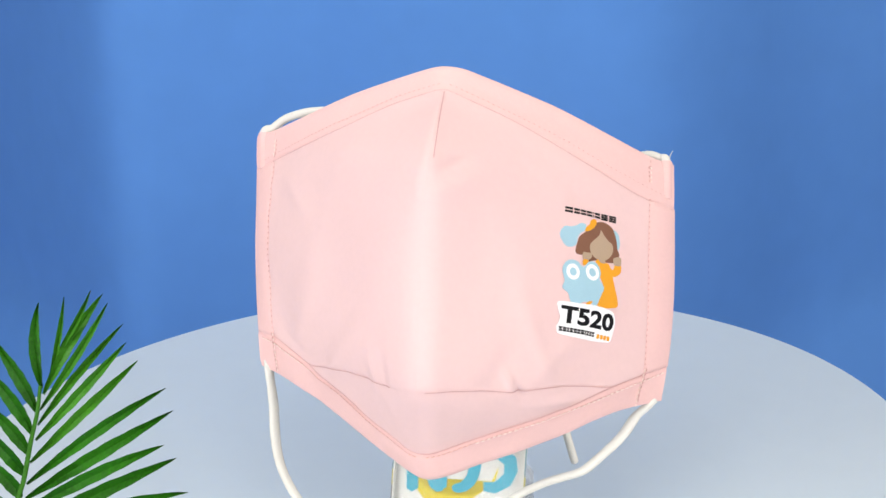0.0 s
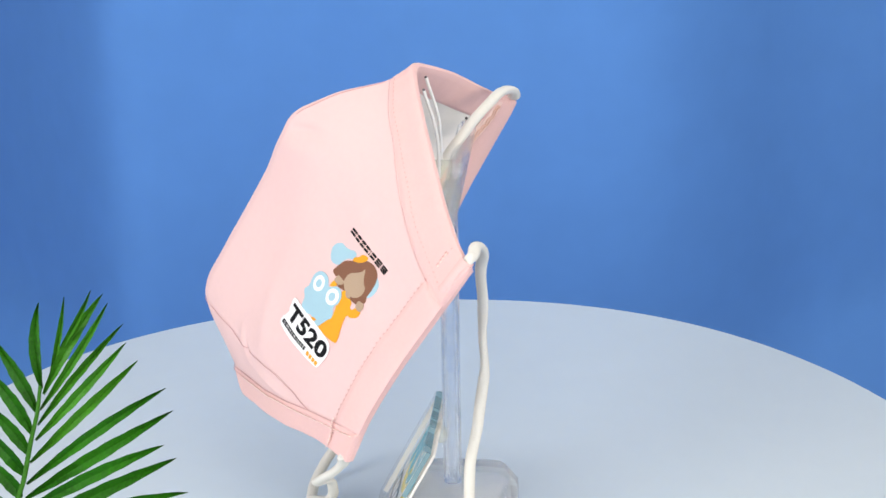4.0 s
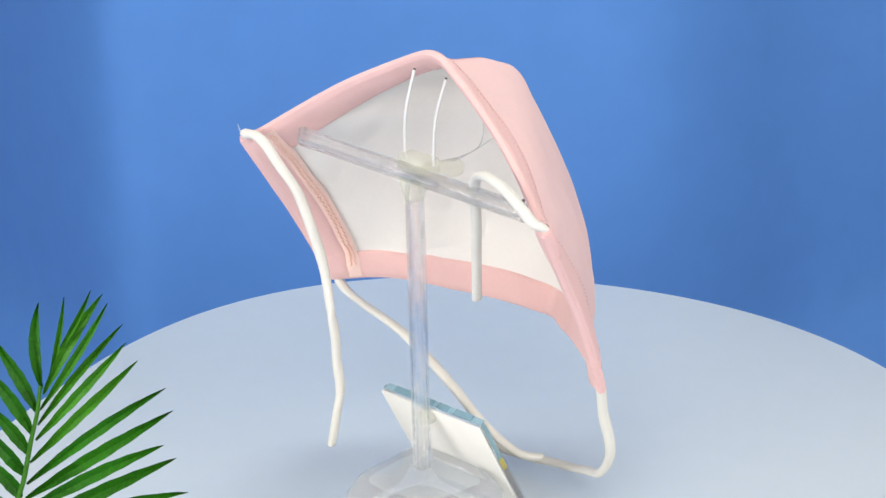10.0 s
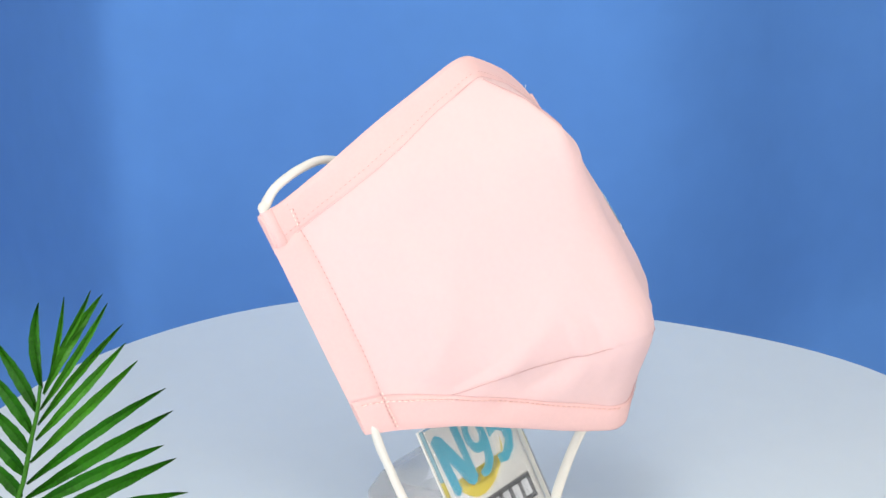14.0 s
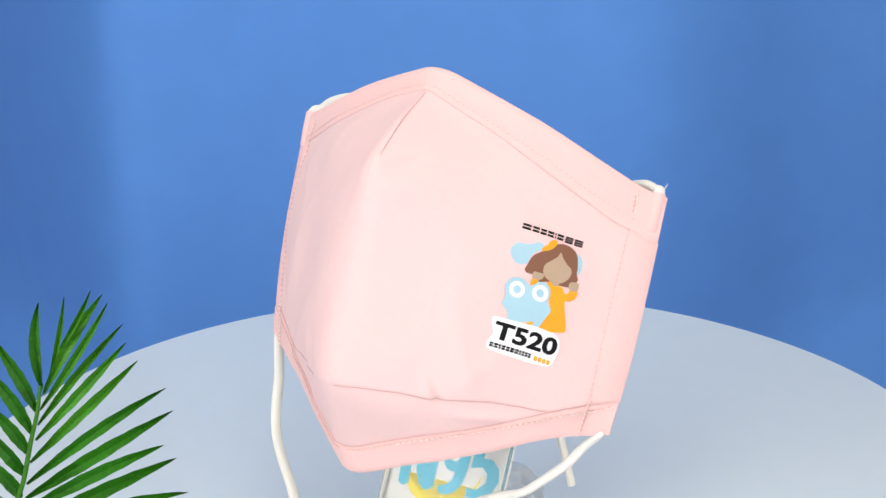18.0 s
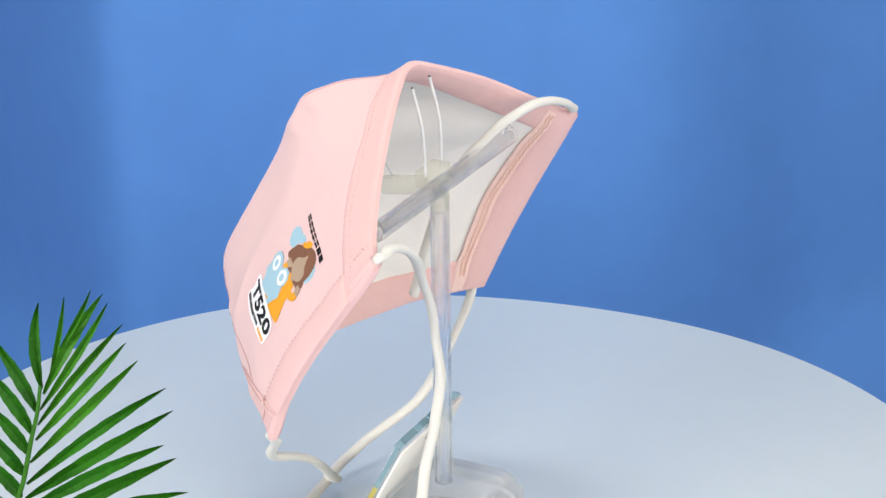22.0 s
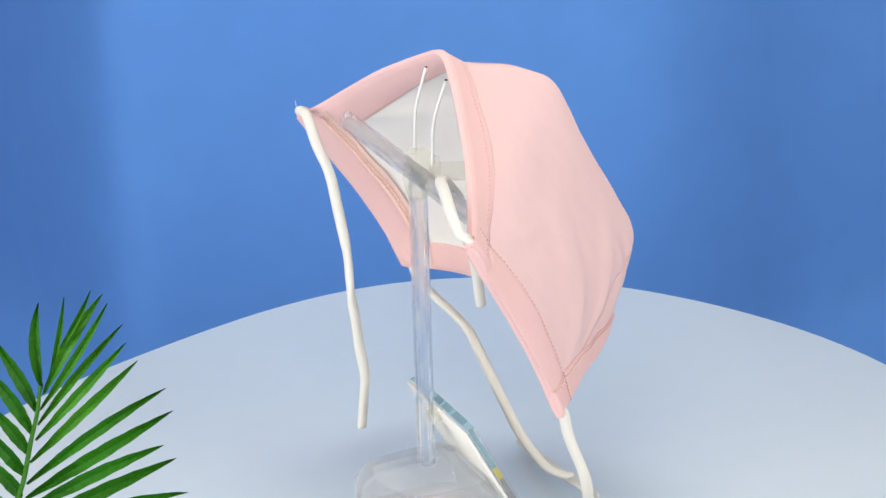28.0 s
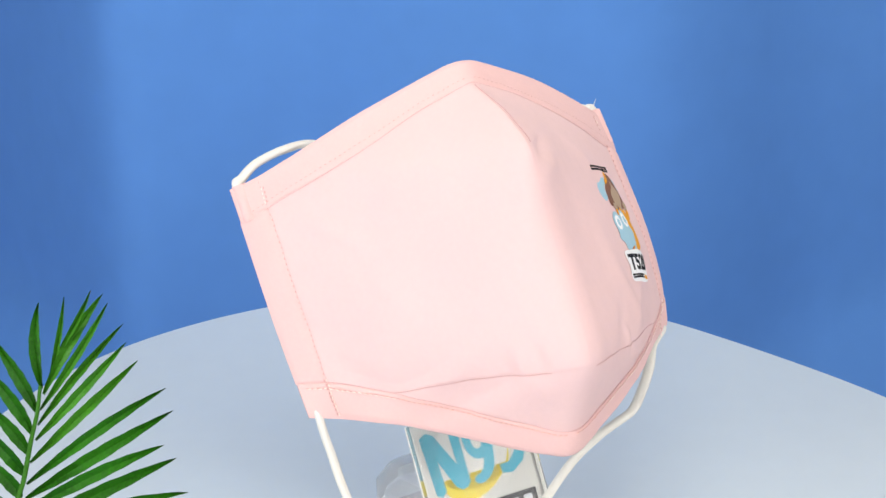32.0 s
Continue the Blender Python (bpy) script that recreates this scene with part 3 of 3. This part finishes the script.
def face_mask():
    ob = thing("face_mask", "pale pink cotton face mask with white straps on a stand", "face mask")
    S = SIDE_S + 0.01
    cloth("side_panel", PINK, ob, 0.0, S, lambda s: top_seam(s) - 0.008, panel_end, 0.0004, -0.0004, 90, 100, "smooth pink cotton panel with a small print")
    cloth("side_panel", PINK, ob, -S, 0.0, lambda s: top_seam(s) - 0.008, panel_end, 0.0004, -0.0004, 90, 100, "smooth plain pink cotton panel")
    cloth("chin_panel", PINK, ob, -0.66, 0.76, lambda s: chin_seam(s) - 0.006, lambda s: low_seam(s) + 0.01, 0.00025, -0.0005, 90, 12, "pink cotton chin piece below a curved seam")
    cloth("lining", LINING, ob, -0.93, 0.93, 0.05, 0.93, -0.0014, -0.0018, 120, 44, "soft white inner lining")
    cloth("top_hem", PINK_HEM, ob, -0.998, 0.998, top_edge, top_seam, 0.0007, -0.0024, 320, 10, "folded deeper pink top hem", roll=0.0003)
    cloth("bottom_hem", PINK_HEM, ob, -0.998, 0.998, low_seam, low_edge, 0.0007, -0.0024, 320, 10, "folded deeper pink bottom hem", roll=0.0003)
    for a, b in ((SIDE_S - 0.002, 1.0), (-1.0, 0.002 - SIDE_S)):
        cloth("side_hem", PINK_HEM, ob, a, b, lambda s: top_seam(s) - 0.006, lambda s: low_seam(s) + 0.006, 0.0007, -0.0010, 10, 44, "pink side casing round the strap", puff=0.0006)
        cloth("inner_casing", PINK_HEM, ob, a, b, lambda s: top_edge(s) + 0.004, lambda s: low_edge(s) - 0.004, -0.0002, -0.0030, 8, 44, "pink inside of the strap casing", puff=0.0010)
    # seams, with crease shade put into a darker pink line, and stitches
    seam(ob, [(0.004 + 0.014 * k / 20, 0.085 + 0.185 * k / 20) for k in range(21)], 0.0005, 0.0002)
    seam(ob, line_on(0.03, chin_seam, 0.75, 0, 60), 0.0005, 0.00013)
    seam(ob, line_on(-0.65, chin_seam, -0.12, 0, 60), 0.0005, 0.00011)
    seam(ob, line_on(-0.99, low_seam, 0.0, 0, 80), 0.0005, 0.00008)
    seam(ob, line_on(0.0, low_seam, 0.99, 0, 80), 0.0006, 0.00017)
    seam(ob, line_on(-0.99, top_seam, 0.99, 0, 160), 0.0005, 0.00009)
    for k in (-1, 1):
        stitched("stitching", ob, line_on(k * SIDE_S, 0.02, k * SIDE_S, 0.80, 50), 0.0020, 0.0008, width=0.00017, dash=0.32)
        for d in (-0.004, 0.004):
            stitched("stitching", ob, line_on(k * (SIDE_S - 0.006 + d), 0.035, k * (SIDE_S + d), 0.085, 12), 0.0016, 0.0010, mat=CREAM if d > 0 else THREAD, width=0.00022, dash=0.5)
            stitched("stitching", ob, line_on(k * (SIDE_S + d), 0.79, k * (SIDE_S - 0.012 + d), 0.975, 16), 0.0016, 0.0013, mat=CREAM if d < 0 else THREAD, width=0.00022, dash=0.55)
        stitched("stitching", ob, line_on(k * 0.02, top_stitch, k * 0.985, 0, 60), 0.0020, 0.0010, width=0.00013, dash=0.34)
        shown = 0.20 if k > 0 else 0.64
        stitched("stitching", ob, line_on(k * shown, low_stitch, k * 0.985, 0, 50), 0.0020, 0.0012, mat=CREAM, width=0.00024, dash=0.6)
        stitched("stitching", ob, line_on(k * 0.02, low_stitch, k * shown, 0, 40), 0.0020, 0.0010, mat=OVERLOCK, width=0.00013, dash=0.5)
        stitched("stitching", ob, line_on(k * 0.02, lambda s: low_stitch(s) - 0.0035, k * 0.985, 0, 60), 0.0019, 0.0012, width=0.00012, dash=0.6)
        for across in (0.856, 0.872):
            stitched("inner_stitching", ob, [(k * (across + 0.005 * (-1) ** i), 0.03 + 0.89 * i / 66) for i in range(67)], 0.0011, -0.0034, mat=OVERLOCK, width=0.00030, label="zigzag overlock stitches inside", dash=0.9)
        a, b = sorted((k * 0.838, k * 0.892))
        cloth("overlock_band", PEACH, ob, a, b, 0.022, lambda s: low_edge(s) - 0.012, -0.0019, -0.0032, 4, 44, "peach overlock edging inside the casing")
    # open casing ends at the top corners
    for k in (-1, 1):
        low, high = lifted(k * 0.962, 0.085, -0.0008), lifted(k * 0.962, 0.004, -0.0008)
        part("casing_mouth", pipe([low, high], 0.0025, 0.0019, 16), PINK_HEM, ob, "open pink end of the strap casing")
    # straps of elastic
    for name, pts in (
            ("upper_strap", ((0.0940, 0.0010, -0.4020), (0.0945, 0.0035, -0.3975), (0.0920, 0.0044, -0.3962), (0.0862, 0.0062, -0.3954), (0.0764, 0.0093, -0.3999), (0.0645, 0.0106, -0.4140), (0.0556, 0.0116, -0.4305),
                             (0.0502, 0.0122, -0.449), (0.0477, 0.0123, -0.468), (0.0477, 0.0093, -0.491), (0.0507, 0.0058, -0.513), (0.0565, 0.0038, -0.5365))),
            ("upper_strap", ((-0.0722, 0.0385, -0.3990), (-0.0712, 0.0405, -0.3945), (-0.0690, 0.0412, -0.3915), (-0.0620, 0.0400, -0.3865), (-0.0520, 0.0355, -0.3818), (-0.0400, 0.0285, -0.3818),
                             (-0.0275, 0.0150, -0.3910), (-0.0180, 0.0000, -0.4090), (-0.0135, -0.0075, -0.4310), (-0.0092, -0.0145, -0.4590))),
            ("lower_strap", ((0.0845, -0.0445, -0.4780), (0.0835, -0.0462, -0.4835), (0.0790, -0.0480, -0.4880), (0.0730, -0.0520, -0.4950), (0.0650, -0.0560, -0.5010), (0.0570, -0.0580, -0.5070), (0.0485, -0.0557, -0.5110),
                             (0.0404, -0.0537, -0.5155), (0.0262, -0.0506, -0.5258), (0.0074, -0.0500, -0.5405), (-0.0062, -0.0520, -0.5510), (-0.0150, -0.0590, -0.5545))),
            ("lower_strap", ((-0.0715, -0.0055, -0.4790), (-0.0718, -0.0072, -0.4850), (-0.0724, -0.0100, -0.4960), (-0.0720, -0.0150, -0.5090), (-0.0688, -0.0225, -0.5240), (-0.0600, -0.0310, -0.5370), (-0.0500, -0.0430, -0.5455),
                             (-0.0350, -0.0530, -0.5520), (-0.0120, -0.0585, -0.5555), (0.0120, -0.0630, -0.5575), (0.0340, -0.0690, -0.5590)))):
        ends = [P(*p) for p in pts]
        if name == "upper_strap":
            k = math.copysign(0.962, pts[0][0])
            ends[:2] = [lifted(k, 0.08, -0.0008), lifted(k, 0.004, -0.0008)]
        else:
            k = math.copysign(0.955, pts[0][0])
            ends[:2] = [lifted(k, 0.965, -0.0010), lifted(k, 0.985, -0.0010)]
        line = spline(ends, 110)
        for k, q in enumerate(line):
            away = min(k, len(line) - 1 - k, 12) / 12
            sway = noise.noise_vector(Vector((q.x * 60, q.y * 60, q.z * 55 + len(pts)))) * 0.0009
            line[k] = q + sway * away
        bm = tube(bmesh.new(), line, 0.0020, 0.0015, sides=12)
        part(name, bm, ELASTIC, ob, "white elastic strap with a loose end")
    bm = tube(bmesh.new(), spline([P(0.0960, 0.0030, -0.3965), P(0.0968, 0.0038, -0.3945), P(0.0978, 0.0036, -0.3925)], 6), 0.00022, sides=5, taper=0.6)
    part("loose_thread", bm, ELASTIC, ob, "frayed white thread at the corner")
    # print
    panel = next(c for c in ob.children if c.name.startswith("side_panel"))
    tree = BVHTree.FromPolygons([v.co for v in panel.data.vertices], [p.vertices for p in panel.data.polygons])
    pr = lambda *a, **k: printed(*a, **k)
    # a line of marks over the picture: each an upper and a lower bar
    for u, w in ((336, 46), (387, 36), (427, 34), (464, 34), (501, 9), (514, 36)):
        for v in (55, 71):
            pr("print_bar", ob, tree, slanted(rect(u, v, u + w - 3, v + 11, 2)), BLACK_INK, 0.00012, "small black printed bar")
    for u, w in ((556, 40), (604, 42)):
        for v in (54, 65, 76):
            pr("print_bar", ob, tree, slanted(rect(u, v, u + w, v + 9, 2)), BLACK_INK, 0.00012, "small black printed bar")
    for outline, mat, off, label in (
            (blob([(210, 312), (222, 285), (255, 268), (288, 277), (320, 280), (350, 275), (374, 287), (368, 312), (330, 322), (305, 342), (288, 367), (255, 372), (225, 357)]), SKY_INK, 0.00010, "pale blue printed cloud"),
            (blob([(532, 345), (555, 365), (560, 395), (548, 430), (526, 450), (518, 420), (528, 380)]), SKY_INK, 0.00010, "pale blue printed patch"),
            (blob([(270, 398), (288, 372), (318, 338), (360, 322), (400, 312), (440, 294), (485, 298), (520, 321), (538, 356), (533, 410), (522, 445), (525, 472), (506, 490), (478, 502), (430, 490), (380, 468), (330, 462), (345, 446), (360, 440), (332, 426), (300, 422), (278, 413)]), BROWN_INK, 0.00018, "brown printed patch"),
            (blob([(362, 318), (372, 300), (395, 292), (410, 276), (435, 273), (447, 284), (435, 302), (410, 315), (385, 320)]), ORANGE_INK, 0.00026, "orange printed spot"),
            (blob([(359, 408), (375, 381), (410, 366), (440, 351), (456, 334), (465, 365), (480, 395), (497, 417), (491, 447), (468, 469), (430, 479), (385, 463), (362, 437)]), TAN_INK, 0.00026, "tan printed oval"),
            (blob([(392, 462), (428, 472), (422, 492), (398, 483)]), TAN_INK, 0.00029, "tan printed spot"),
            (blob([(300, 441), (312, 412), (332, 418), (358, 428), (352, 447), (325, 454)]), TAN_INK, 0.00030, "tan printed spot"),
            (blob([(288, 472), (299, 446), (325, 453), (318, 470)]), ORANGE_INK, 0.00031, "orange printed spot"),
            (blob([(352, 500), (384, 464), (402, 484), (426, 491), (445, 502), (450, 528), (468, 531), (483, 515), (516, 525), (505, 556), (470, 570), (447, 568), (441, 620), (440, 690), (425, 712), (360, 702), (303, 682), (330, 640), (365, 610), (370, 560)]), ORANGE_INK, 0.00022, "orange printed patch"),
            (blob([(476, 506), (486, 480), (526, 489), (515, 523), (490, 521)]), TAN_INK, 0.00032, "tan printed spot"),
            (blob([(137, 545), (159, 517), (164, 466), (190, 436), (226, 430), (261, 446), (286, 481), (322, 465), (360, 471), (379, 500), (375, 536), (357, 560), (371, 600), (350, 626), (320, 636), (300, 680), (275, 662), (240, 642), (200, 643), (160, 622), (159, 582)]), SKY_INK, 0.00034, "pale blue printed patch"),
            (oval(218, 488, 37, 39), WHITE_INK, 0.00040, "white printed disc"),
            (oval(218, 488, 19, 20), SKY_INK, 0.00047, "pale blue printed disc"),
            (oval(328, 517, 39, 40), WHITE_INK, 0.00040, "white printed disc"),
            (oval(327, 517, 20, 21), SKY_INK, 0.00047, "pale blue printed disc"),
            (blob([(243, 653), (262, 645), (282, 652), (264, 660)]), ORANGE_INK, 0.00038, "small orange printed spot"),
            (blob([(88, 612), (108, 606), (180, 632), (300, 676), (385, 720), (404, 748), (400, 790), (382, 822), (358, 858), (334, 863), (235, 832), (124, 786), (60, 755), (48, 736), (58, 708), (86, 700), (84, 650)]), WHITE_INK, 0.00036, "white printed label")):
        pr("print_label" if "label" in label else "print_spot", ob, tree, outline, mat, off, label)
    t = lettering("T520", 79, 0, 0)
    xs = [v.co.x for v in t.verts]
    k = 322 / (max(xs) - min(xs))
    for v in t.verts:
        v.co = Vector((*slanted([(333 + (v.co.x - min(xs)) * k, 618 + v.co.y)])[0], 0))
    pr("print_letters", ob, tree, None, BLACK_INK, 0.00046, "bold black printed T520", bm=t)
    u = 331
    for w in (22, 24, 14, 22, 21, 21, 24, 14, 17, 17, 17):
        for v in (641, 653):
            pr("print_bar", ob, tree, slanted(rect(u, v, u + w - 4, v + 10, 1.5)), BLACK_INK, 0.00046, "tiny black printed bar")
        u += w
    for u in (558, 581, 603, 625):
        pr("print_bar", ob, tree, slanted(rect(u, 646, u + 17, 667, 3)), ORANGE_INK, 0.00046, "tiny orange printed bar")
    return ob


def sign_card():
    """A small clear plate with a white printed sheet, leaning on the pole."""
    ob = thing("sign_card", "small leaning white sign plate with cyan and yellow print", "sign")
    tl, tr = P(-0.0196, 0.0035, -0.5103), P(0.0365, -0.0079, -0.5103)
    low = Vector((-0.0042, -0.0226, -0.0434))
    low *= (tl.z - BASE - 0.0022) / -low.z
    ax = (tr - tl).normalized()
    width, height = (tr - tl).length, low.length
    down = low.normalized()
    down = (down - ax * down.dot(ax)).normalized()
    n = ax.cross(down)
    if n.y > 0:
        n = -n
    m = Matrix((ax, down, n)).transposed().to_4x4()
    m.translation = tl
    sheet = block(bmesh.new(), m @ Matrix.Translation((width / 2, height / 2, 0.0)), width, height, 0.0010, 0.0001, 1)
    part("printed_sheet", sheet, CARD_BACK, ob, "white printed sheet")
    plate = block(bmesh.new(), m @ Matrix.Translation((width / 2, height / 2, 0.0028)), width * 0.996, height * 0.996, 0.0030, 0.0003, 1)
    part("plate", plate, PLATE, ob, "clear plate over the sheet")
    # side strips carry the print colours that a clear edge would refract
    for a, way in ((0.0, 1), (width, -1)):
        for b0, b1, mat, label in ((0.0, 0.42, EDGE, "strip coloured as teal print refracted in the plate edge"), (0.422, 0.54, CARD_OCHRE, "strip coloured as yellow print refracted in the plate edge"), (0.542, 0.985, CARD_GREY, "strip coloured as charcoal print refracted in the plate edge")):
            strip = block(bmesh.new(), m @ Matrix.Translation((a, height * (b0 + b1) / 2, 0.0022)), 0.0004, height * (b1 - b0), 0.0018)
            part("edge_refraction", strip, mat, ob, label, smooth=False)
        strip = block(bmesh.new(), m @ Matrix.Translation((a + way * 0.0005, height / 2, 0.0022)), 0.0004, height * 0.985, 0.0019)
        part("edge_film", strip, CARD_BACK, ob, "white rim behind the plate edge", smooth=False)
    # top edge likewise: refracted colour put on as teal and pale strips
    for a0, a1 in ((0.11, 0.29), (0.35, 0.46), (0.50, 0.60), (0.70, 0.90)):
        strip = block(bmesh.new(), m @ Matrix.Translation((width * (a0 + a1) / 2, 0.0, 0.0028)), width * (a1 - a0), 0.0005, 0.0026)
        part("edge_refraction", strip, EDGE, ob, "strip coloured as teal print refracted in the plate edge", smooth=False)
    strip = block(bmesh.new(), m @ Matrix.Translation((width / 2, 0.0003, 0.0028)), width * 0.98, 0.0003, 0.0026)
    part("edge_gap", strip, CARD_PALE, ob, "pale clear stretch of the plate edge", smooth=False)

    def ink(name, outline, mat, lift, label):
        bm = bmesh.new()
        bm.faces.new([bm.verts.new(m @ Vector((a * width, b * 0.04174, 0.0005 + lift))) for a, b in outline])
        bmesh.ops.triangulate(bm, faces=bm.faces)
        got = bmesh.ops.extrude_face_region(bm, geom=bm.faces[:])
        for g in got["geom"]:
            if isinstance(g, bmesh.types.BMVert):
                g.co += (m.to_3x3() @ Vector((0, 0, 0.0001)))
        part(name, bm, mat, ob, label, smooth=False)

    ink("logo_arc", blob([(0.15, 0.55), (0.21, 0.69), (0.33, 0.775), (0.48, 0.765), (0.62, 0.69), (0.73, 0.57), (0.79, 0.42), (0.765, 0.54), (0.66, 0.635), (0.52, 0.685), (0.36, 0.68), (0.25, 0.63)]), YELLOW, 0.0000, "yellow curved logo shape")
    ink("logo_stroke", [(0.08, 0.14), (0.13, 0.105), (0.17, 0.13), (0.195, 0.64), (0.15, 0.68), (0.105, 0.65)], CYAN, 0.00012, "cyan logo shape")
    ink("logo_stroke", [(0.09, 0.13), (0.15, 0.105), (0.20, 0.14), (0.40, 0.58), (0.385, 0.65), (0.33, 0.665), (0.28, 0.62)], CYAN, 0.00016, "cyan logo shape")
    ink("logo_stroke", [(0.325, 0.10), (0.365, 0.075), (0.405, 0.10), (0.41, 0.62), (0.37, 0.64), (0.34, 0.60)], CYAN, 0.00020, "cyan logo shape")
    ink("logo_stroke", oval(0.54, 0.265, 0.112, 0.185), CYAN, 0.00012, "cyan logo shape")
    ink("logo_spot", oval(0.54, 0.265, 0.045, 0.095), CARD_BACK, 0.00024, "white gap in the logo")
    ink("logo_stroke", blob([(0.575, 0.38), (0.652, 0.25), (0.662, 0.40), (0.63, 0.56), (0.55, 0.645), (0.47, 0.655), (0.452, 0.60), (0.52, 0.56), (0.56, 0.49)]), CYAN, 0.00018, "cyan logo shape")
    ink("logo_stroke", [(0.70, 0.075), (0.91, 0.065), (0.91, 0.155), (0.785, 0.165), (0.775, 0.265), (0.85, 0.26), (0.92, 0.32), (0.94, 0.44), (0.89, 0.57), (0.78, 0.645), (0.69, 0.63), (0.685, 0.55), (0.77, 0.545), (0.835, 0.47), (0.835, 0.39), (0.78, 0.345), (0.685, 0.375)], CYAN, 0.00014, "cyan logo shape")
    ink("logo_box", rect(0.05, 0.825, 0.93, 1.06, 0.008), CHARCOAL, 0.0001, "charcoal logo box")
    for a in (0.10, 0.20, 0.33, 0.45, 0.57, 0.69, 0.81):
        ink("logo_bar", rect(a, 0.87, a + 0.075, 1.015, 0.012), PALE_INK, 0.00022, "pale bar in the logo box")
    bm = block(bmesh.new(), Matrix.Translation(P(0.0098, -0.0025, -0.5135)), 0.0065, 0.0045, 0.006, 0.0018, 3)
    part("glue_spot", bm, GLUE, ob, "cream glue spot against the pole")
    return ob


# ---- palm frond in the foreground ----
def palm():
    ob = thing("palm_frond", "fresh green feathered palm frond standing before the stage", "plant")
    unit = 0.62 / 4608
    right, up, toward = (EYE.to_3x3().col[k].normalized() for k in range(3))
    o = EYE @ Vector((0, 0, -0.62))

    def F(x, y, d=0.0):
        return o + right * ((x - 784) * unit) + up * ((441 - y) * unit) + toward * d

    rachis = spline([F(71, 684), F(66, 730), F(55, 780), F(42, 850), F(30, 890), F(12, 1000), F(5, 1150, 0.01)], 40)
    foot = rachis[-1]
    rachis += [foot.lerp(Vector((foot.x - 0.004, foot.y - 0.01, FLOOR + 0.002)), k / 8) for k in range(1, 9)]
    line = list(reversed(rachis))
    part("rachis", tube(bmesh.new(), line, 0.0009, 0.0008, sides=8, taper=0.5), STEM, ob, "slim green midrib")
    # each leaflet: foot, middle, tip, width, step towards the front
    leaves = (
        (69, 690, 56, 612, 63, 537, 23, 0), (84, 668, 102, 600, 113, 526, 11, 1), (93, 634, 136, 571, 164, 514, 11, 2), (72, 700, 127, 600, 181, 521, 22, 1),
        (66, 728, 139, 627, 194, 536, 16, 2), (62, 755, 140, 659, 217, 574, 16, 1), (58, 782, 150, 688, 226, 606, 20, 2), (48, 822, 154, 723, 243, 639, 21, 1),
        (42, 860, 176, 761, 296, 686, 22, 2), (40, 886, 177, 803, 306, 727, 27, 1), (28, 915, 172, 839, 293, 786, 26, 2), (10, 955, 172, 875, 312, 811, 29, 1), (18, 975, 180, 905, 335, 869, 28, 2),
        (61, 733, 31, 670, -14, 598, 26, 1), (54, 773, 23, 711, -24, 645, 27, 2), (47, 808, 21, 766, -28, 710, 26, 1), (40, 845, 15, 805, -32, 744, 27, 2), (33, 884, 13, 853, -36, 800, 28, 1), (27, 925, 0, 890, -40, 850, 26, 2))
    for x0, y0, xm, ym, x1, y1, w, depth in leaves:
        a, b, mid = Vector((x0, y0)), Vector((x1, y1)), Vector((xm, ym))
        d = b - a
        nrm = Vector((-d.y, d.x)).normalized()
        lean = (mid - (a + b) / 2)
        bm = bmesh.new()
        n, rows = 22, []
        for k in range(n + 1):
            t = k / n
            c = a + d * t + lean * (4 * t * (1 - t))
            half = w * 0.50 * (math.sin(math.pi * min(t * 0.93 + 0.05, 1)) ** 0.95) * (1 - 0.25 * t) * (1 if t < 0.999 else 0.02) + 0.4
            zd = 0.004 * depth * math.sin(math.pi * t * 0.5) - 0.004
            row = []
            for q, h in ((-1, 0.0), (-0.5, -0.0005), (0, -0.0010), (0.5, -0.0005), (1, 0.0)):
                p = c + nrm * (q * half * (1 + 0.05 * math.sin(k * 1.7 + q)))
                row.append((F(p.x, p.y, zd + h), F(p.x, p.y, zd + h - 0.00018)))
            rows.append([(bm.verts.new(u), bm.verts.new(v)) for u, v in row])
        for r, s in zip(rows, rows[1:]):
            for j in range(4):
                bm.faces.new((r[j][0], r[j + 1][0], s[j + 1][0], s[j][0]))
                bm.faces.new((r[j][1], r[j + 1][1], s[j + 1][1], s[j][1]))
            for j in (0, 4):
                bm.faces.new((r[j][0], s[j][0], s[j][1], r[j][1]))
        for r in (rows[0], rows[-1]):
            for j in range(4):
                bm.faces.new((r[j][0], r[j + 1][0], r[j + 1][1], r[j][1]))
        part("leaflet", bm, PALE_LEAF if y0 < 830 and 75 < x1 < 260 else LEAF, ob)
    return ob


studio()
TURNING = [stage(), stand(), face_mask(), sign_card()]
palm()


def motions():
    rows = [(0.5 * k, pose(0, 0, 0, 0, 0, SPIN * 0.5 * k)) for k in range(65)]
    lean = Matrix.Translation((0, 0, BASE)) @ Vector((0, 0, 1)).rotation_difference(Vector((0.0111, -0.0060, 1))).to_matrix().to_4x4()
    walk(TURNING[0], [(t, lean @ m) for t, m in rows])
    for ob in TURNING[1:]:
        walk(ob, rows)


motions()
